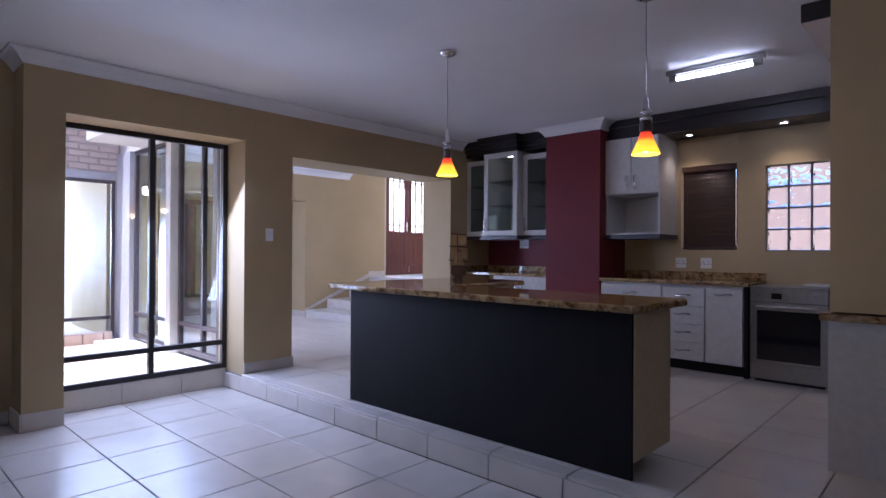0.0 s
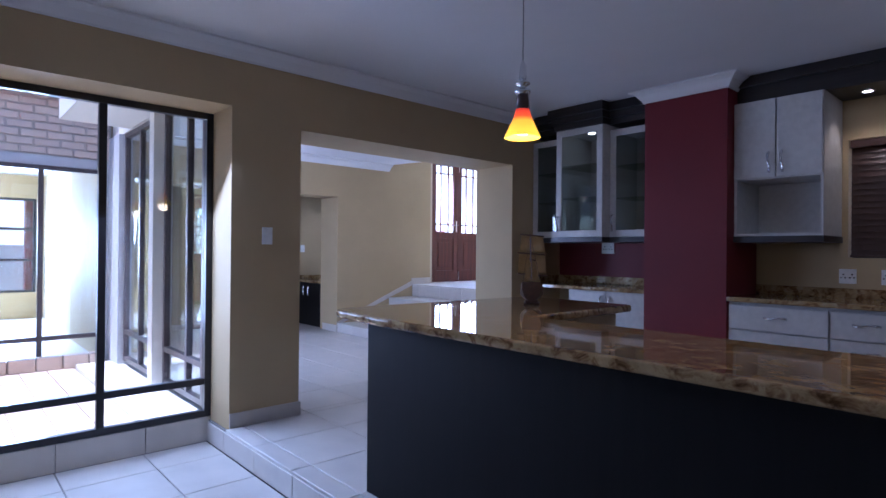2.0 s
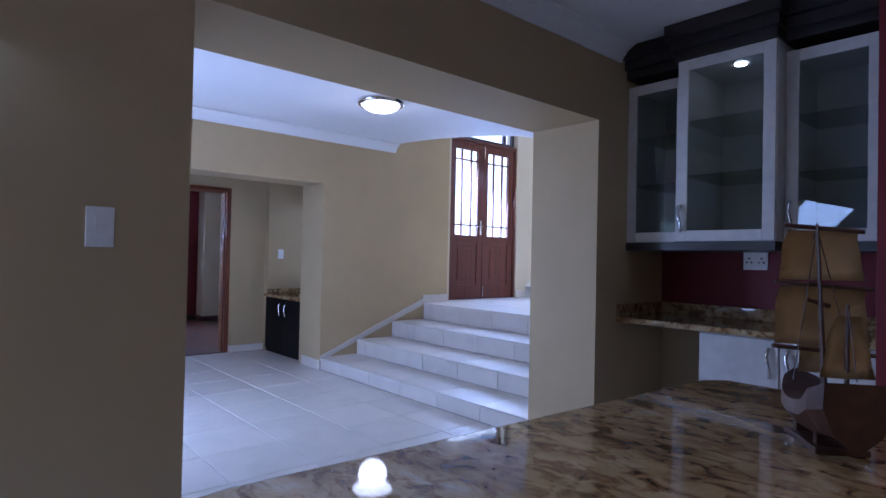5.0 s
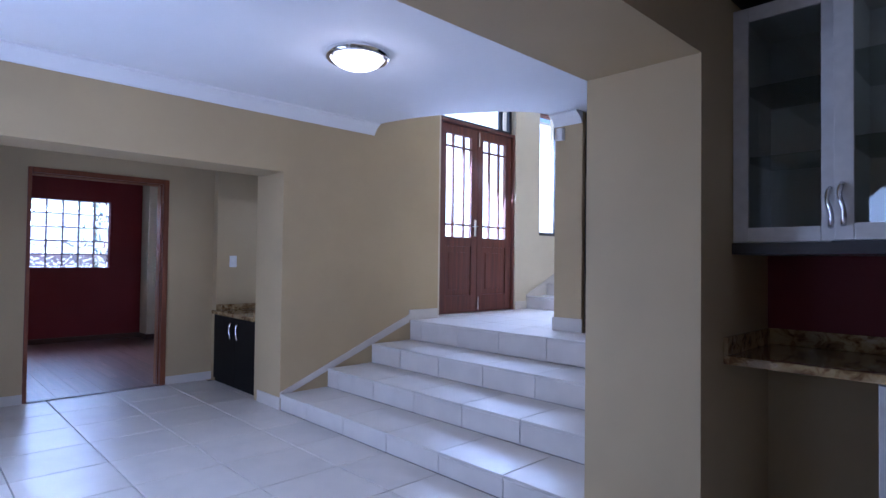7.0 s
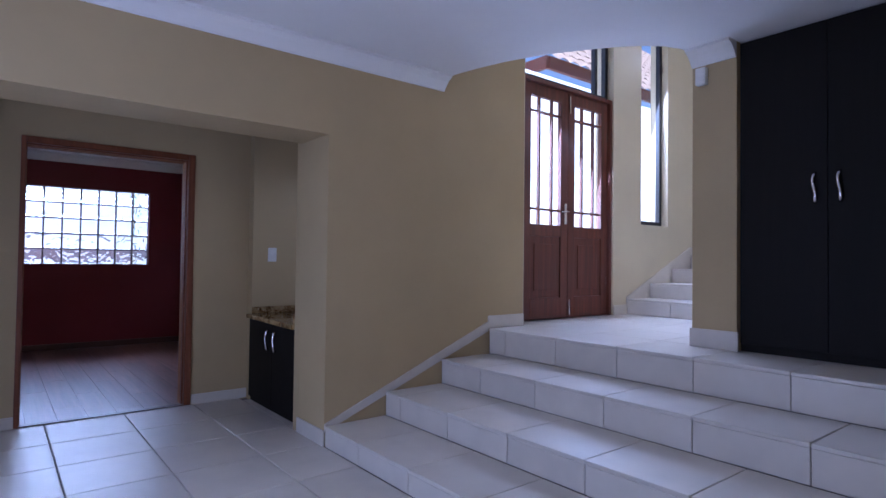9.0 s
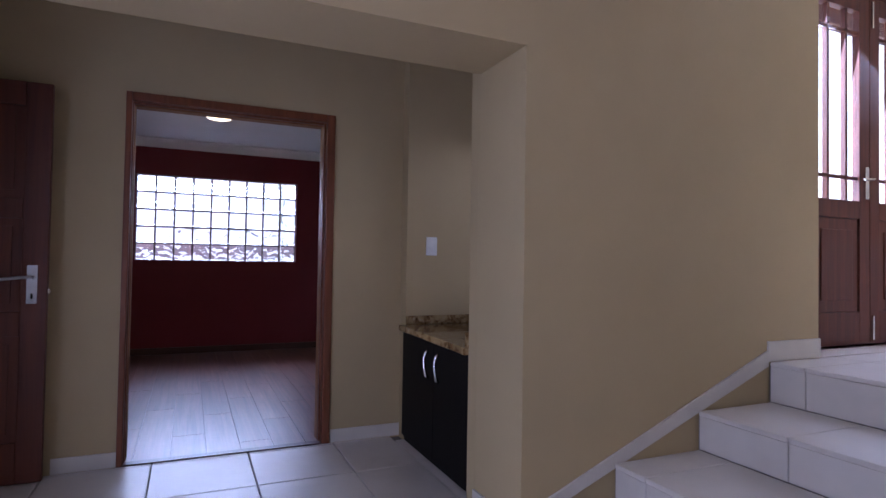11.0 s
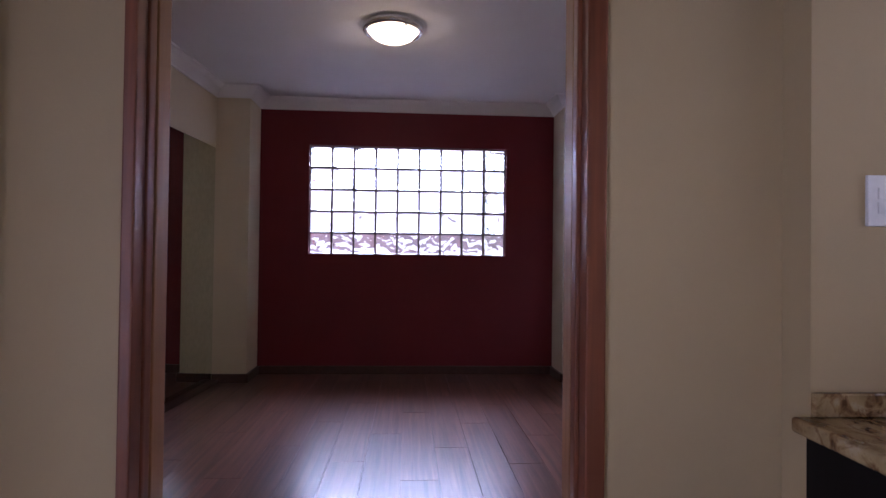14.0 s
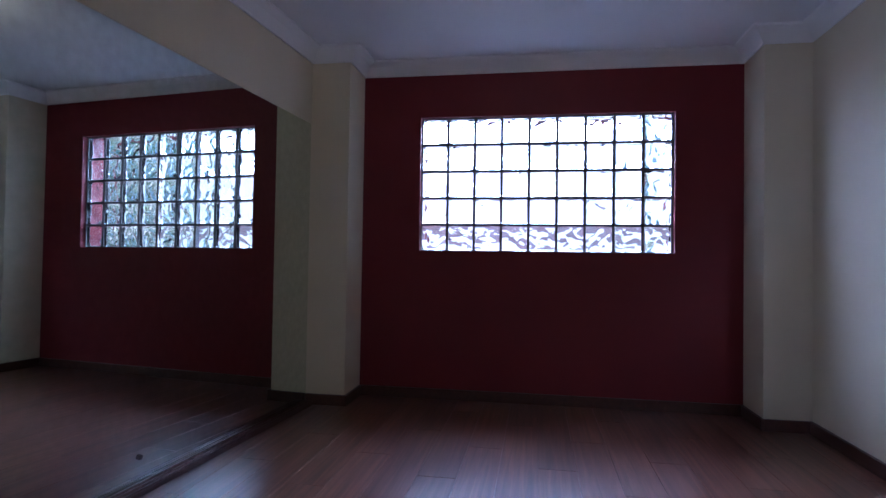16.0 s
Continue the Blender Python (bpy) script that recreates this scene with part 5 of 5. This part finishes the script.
def slab(name, parent, x0, x1, y0, y1, z0, z1, m, bev=0.003):
    """One laid piece; alike pieces share a mesh."""
    key = (name, round(x1 - x0, 3), round(y1 - y0, 3), round(z1 - z0, 3), m.name)
    if key not in cache:
        bm = bmesh.new()
        a, b, c = (x1 - x0) / 2, (y1 - y0) / 2, (z1 - z0) / 2
        add_box(bm, -a, a, -b, b, -c, c)
        bmesh.ops.bevel(bm, geom=bm.edges[:], offset=bev, segments=1, affect="EDGES")
        me = bpy.data.meshes.new(name)
        bm.to_mesh(me)
        bm.free()
        me.materials.append(m)
        cache[key] = me
    o = new(name, cache[key])
    o.parent = parent
    o.location = ((x0 + x1) / 2, (y0 + y1) / 2, (z0 + z1) / 2)
    return o


def cuts(lo, hi, origin, step):
    k = math.floor((lo - origin) / step)
    out = [lo]
    while origin + (k + 1) * step < hi - 0.02:
        k += 1
        if origin + k * step > lo + 0.02:
            out.append(origin + k * step)
    return out + [hi]


def lay(parent, x0, x1, y0, y1, z, ox, oy, step, m=M_TILE, g=0.006, depth=0.02, name="tile"):
    for a, b in zip(cs := cuts(x0, x1, ox, step), cs[1:]):
        for c, d in zip(ds := cuts(y0, y1, oy, step), ds[1:]):
            slab(name, parent, a + g / 2, b - g / 2, c + g / 2, d - g / 2, z - depth, z, m)


TS = 0.4985
lay(floor_living, W - 0.335, 2.6, -2.2, 2.198, 0.0, -2.245, 0.805, 0.4905)
lay(floor_kitchen, W, 1.9, 2.2, 5.88, KF, -2.79, 3.82, TS)
lay(floor_foyer, -8.31, W - 0.001, 2.32, 5.19, KF, -7.285, 3.82, TS)
lay(floor_foyer, -8.22, -7.12, 5.191, 5.3, KF, -7.285, 3.82, TS)
# risers of the kitchen platform
for a, b in zip(cs := cuts(W - 0.335, 2.6, -2.275, 0.4905), cs[1:]):
    slab("riser_tile", floor_kitchen, a + 0.003, b - 0.003, 2.2, 2.211, 0.001, KF - 0.022, M_TILE)
for i, (y, z) in enumerate(STEPS):
    lo = KF if i == 0 else STEPS[i - 1][1]
    yn = STEPS[i + 1][0] if i < 3 else 8.75
    off = -7.285 + (0.25 if i % 2 else 0)
    for a, b in zip(cs := cuts(-6.712, W - 0.508 if i < 2 else -2.21, off, TS), cs[1:]):
        slab("riser_tile", steps, a + 0.002, b - 0.002, y, y + 0.011, lo + 0.001, z - 0.021, M_TILE)
        for c, d in zip(ds := cuts(y, yn, y, 0.495), ds[1:]):
            slab("tread_tile", steps, a + 0.002, b - 0.002, c - (0.004 if c == y else -0.002), d - 0.002, z - 0.02, z, M_TILE)
for i, (y, z) in enumerate(USTEPS):
    lo = 0.822 if i == 0 else USTEPS[i - 1][1]
    yn = USTEPS[i + 1][0] if i < 3 else 11.0
    for a, b in zip(cs := cuts(-6.888, -4.62, -6.9, TS), cs[1:]):
        slab("riser_tile", upper, a + 0.002, b - 0.002, y, y + 0.011, lo + 0.001, z - 0.021, M_TILE)
        slab("tread_tile", upper, a + 0.002, b - 0.002, y - 0.004, yn - 0.002, z - 0.02, z, M_TILE)
# laminate planks along x
for r, y in enumerate(ys := cuts(2.386, 5.93, 2.386, 0.19)):
    if y >= 5.92:
        break
    y1 = min(y + 0.19, 5.93)
    for a, b in zip(cs := cuts(RX + 0.02, -8.37, RX - (r * 0.47) % 1.2, 1.2), cs[1:]):
        slab("plank", floor_red, a + 0.0008, b - 0.0008, y + 0.0008, y1 - 0.0008, KF - 0.009, KF, M_LAMINATE, 0.0006)
# face bricks above the courtyard glazing
for r in range(7):
    z = 2.335 + r * 0.083
    for a, b in zip(cs := cuts(0.0, 2.19, -0.115 * (r % 2), 0.23), cs[1:]):
        d = 0.006 * ((r * 7 + int(a * 50)) % 3)
        slab("brick", upper_brick, -6.6, -6.565 + d, a + 0.006, b - 0.006, z, z + 0.071, M_BRICK, 0.008)
# courtyard pavers and planter kerb
lay(court, -6.55, -3.68, 0.0, 1.84, 0.115, -6.38, 0.0, 0.23, M_PAVER, 0.008, 0.03, "paver")
for a, b in zip(cs := cuts(0.6, 2.09, 0.6, 0.23), cs[1:]):
    slab("kerb_brick", court, -6.52, -6.4, a + 0.005, b - 0.005, 0.116, 0.25, M_BRICK, 0.008)
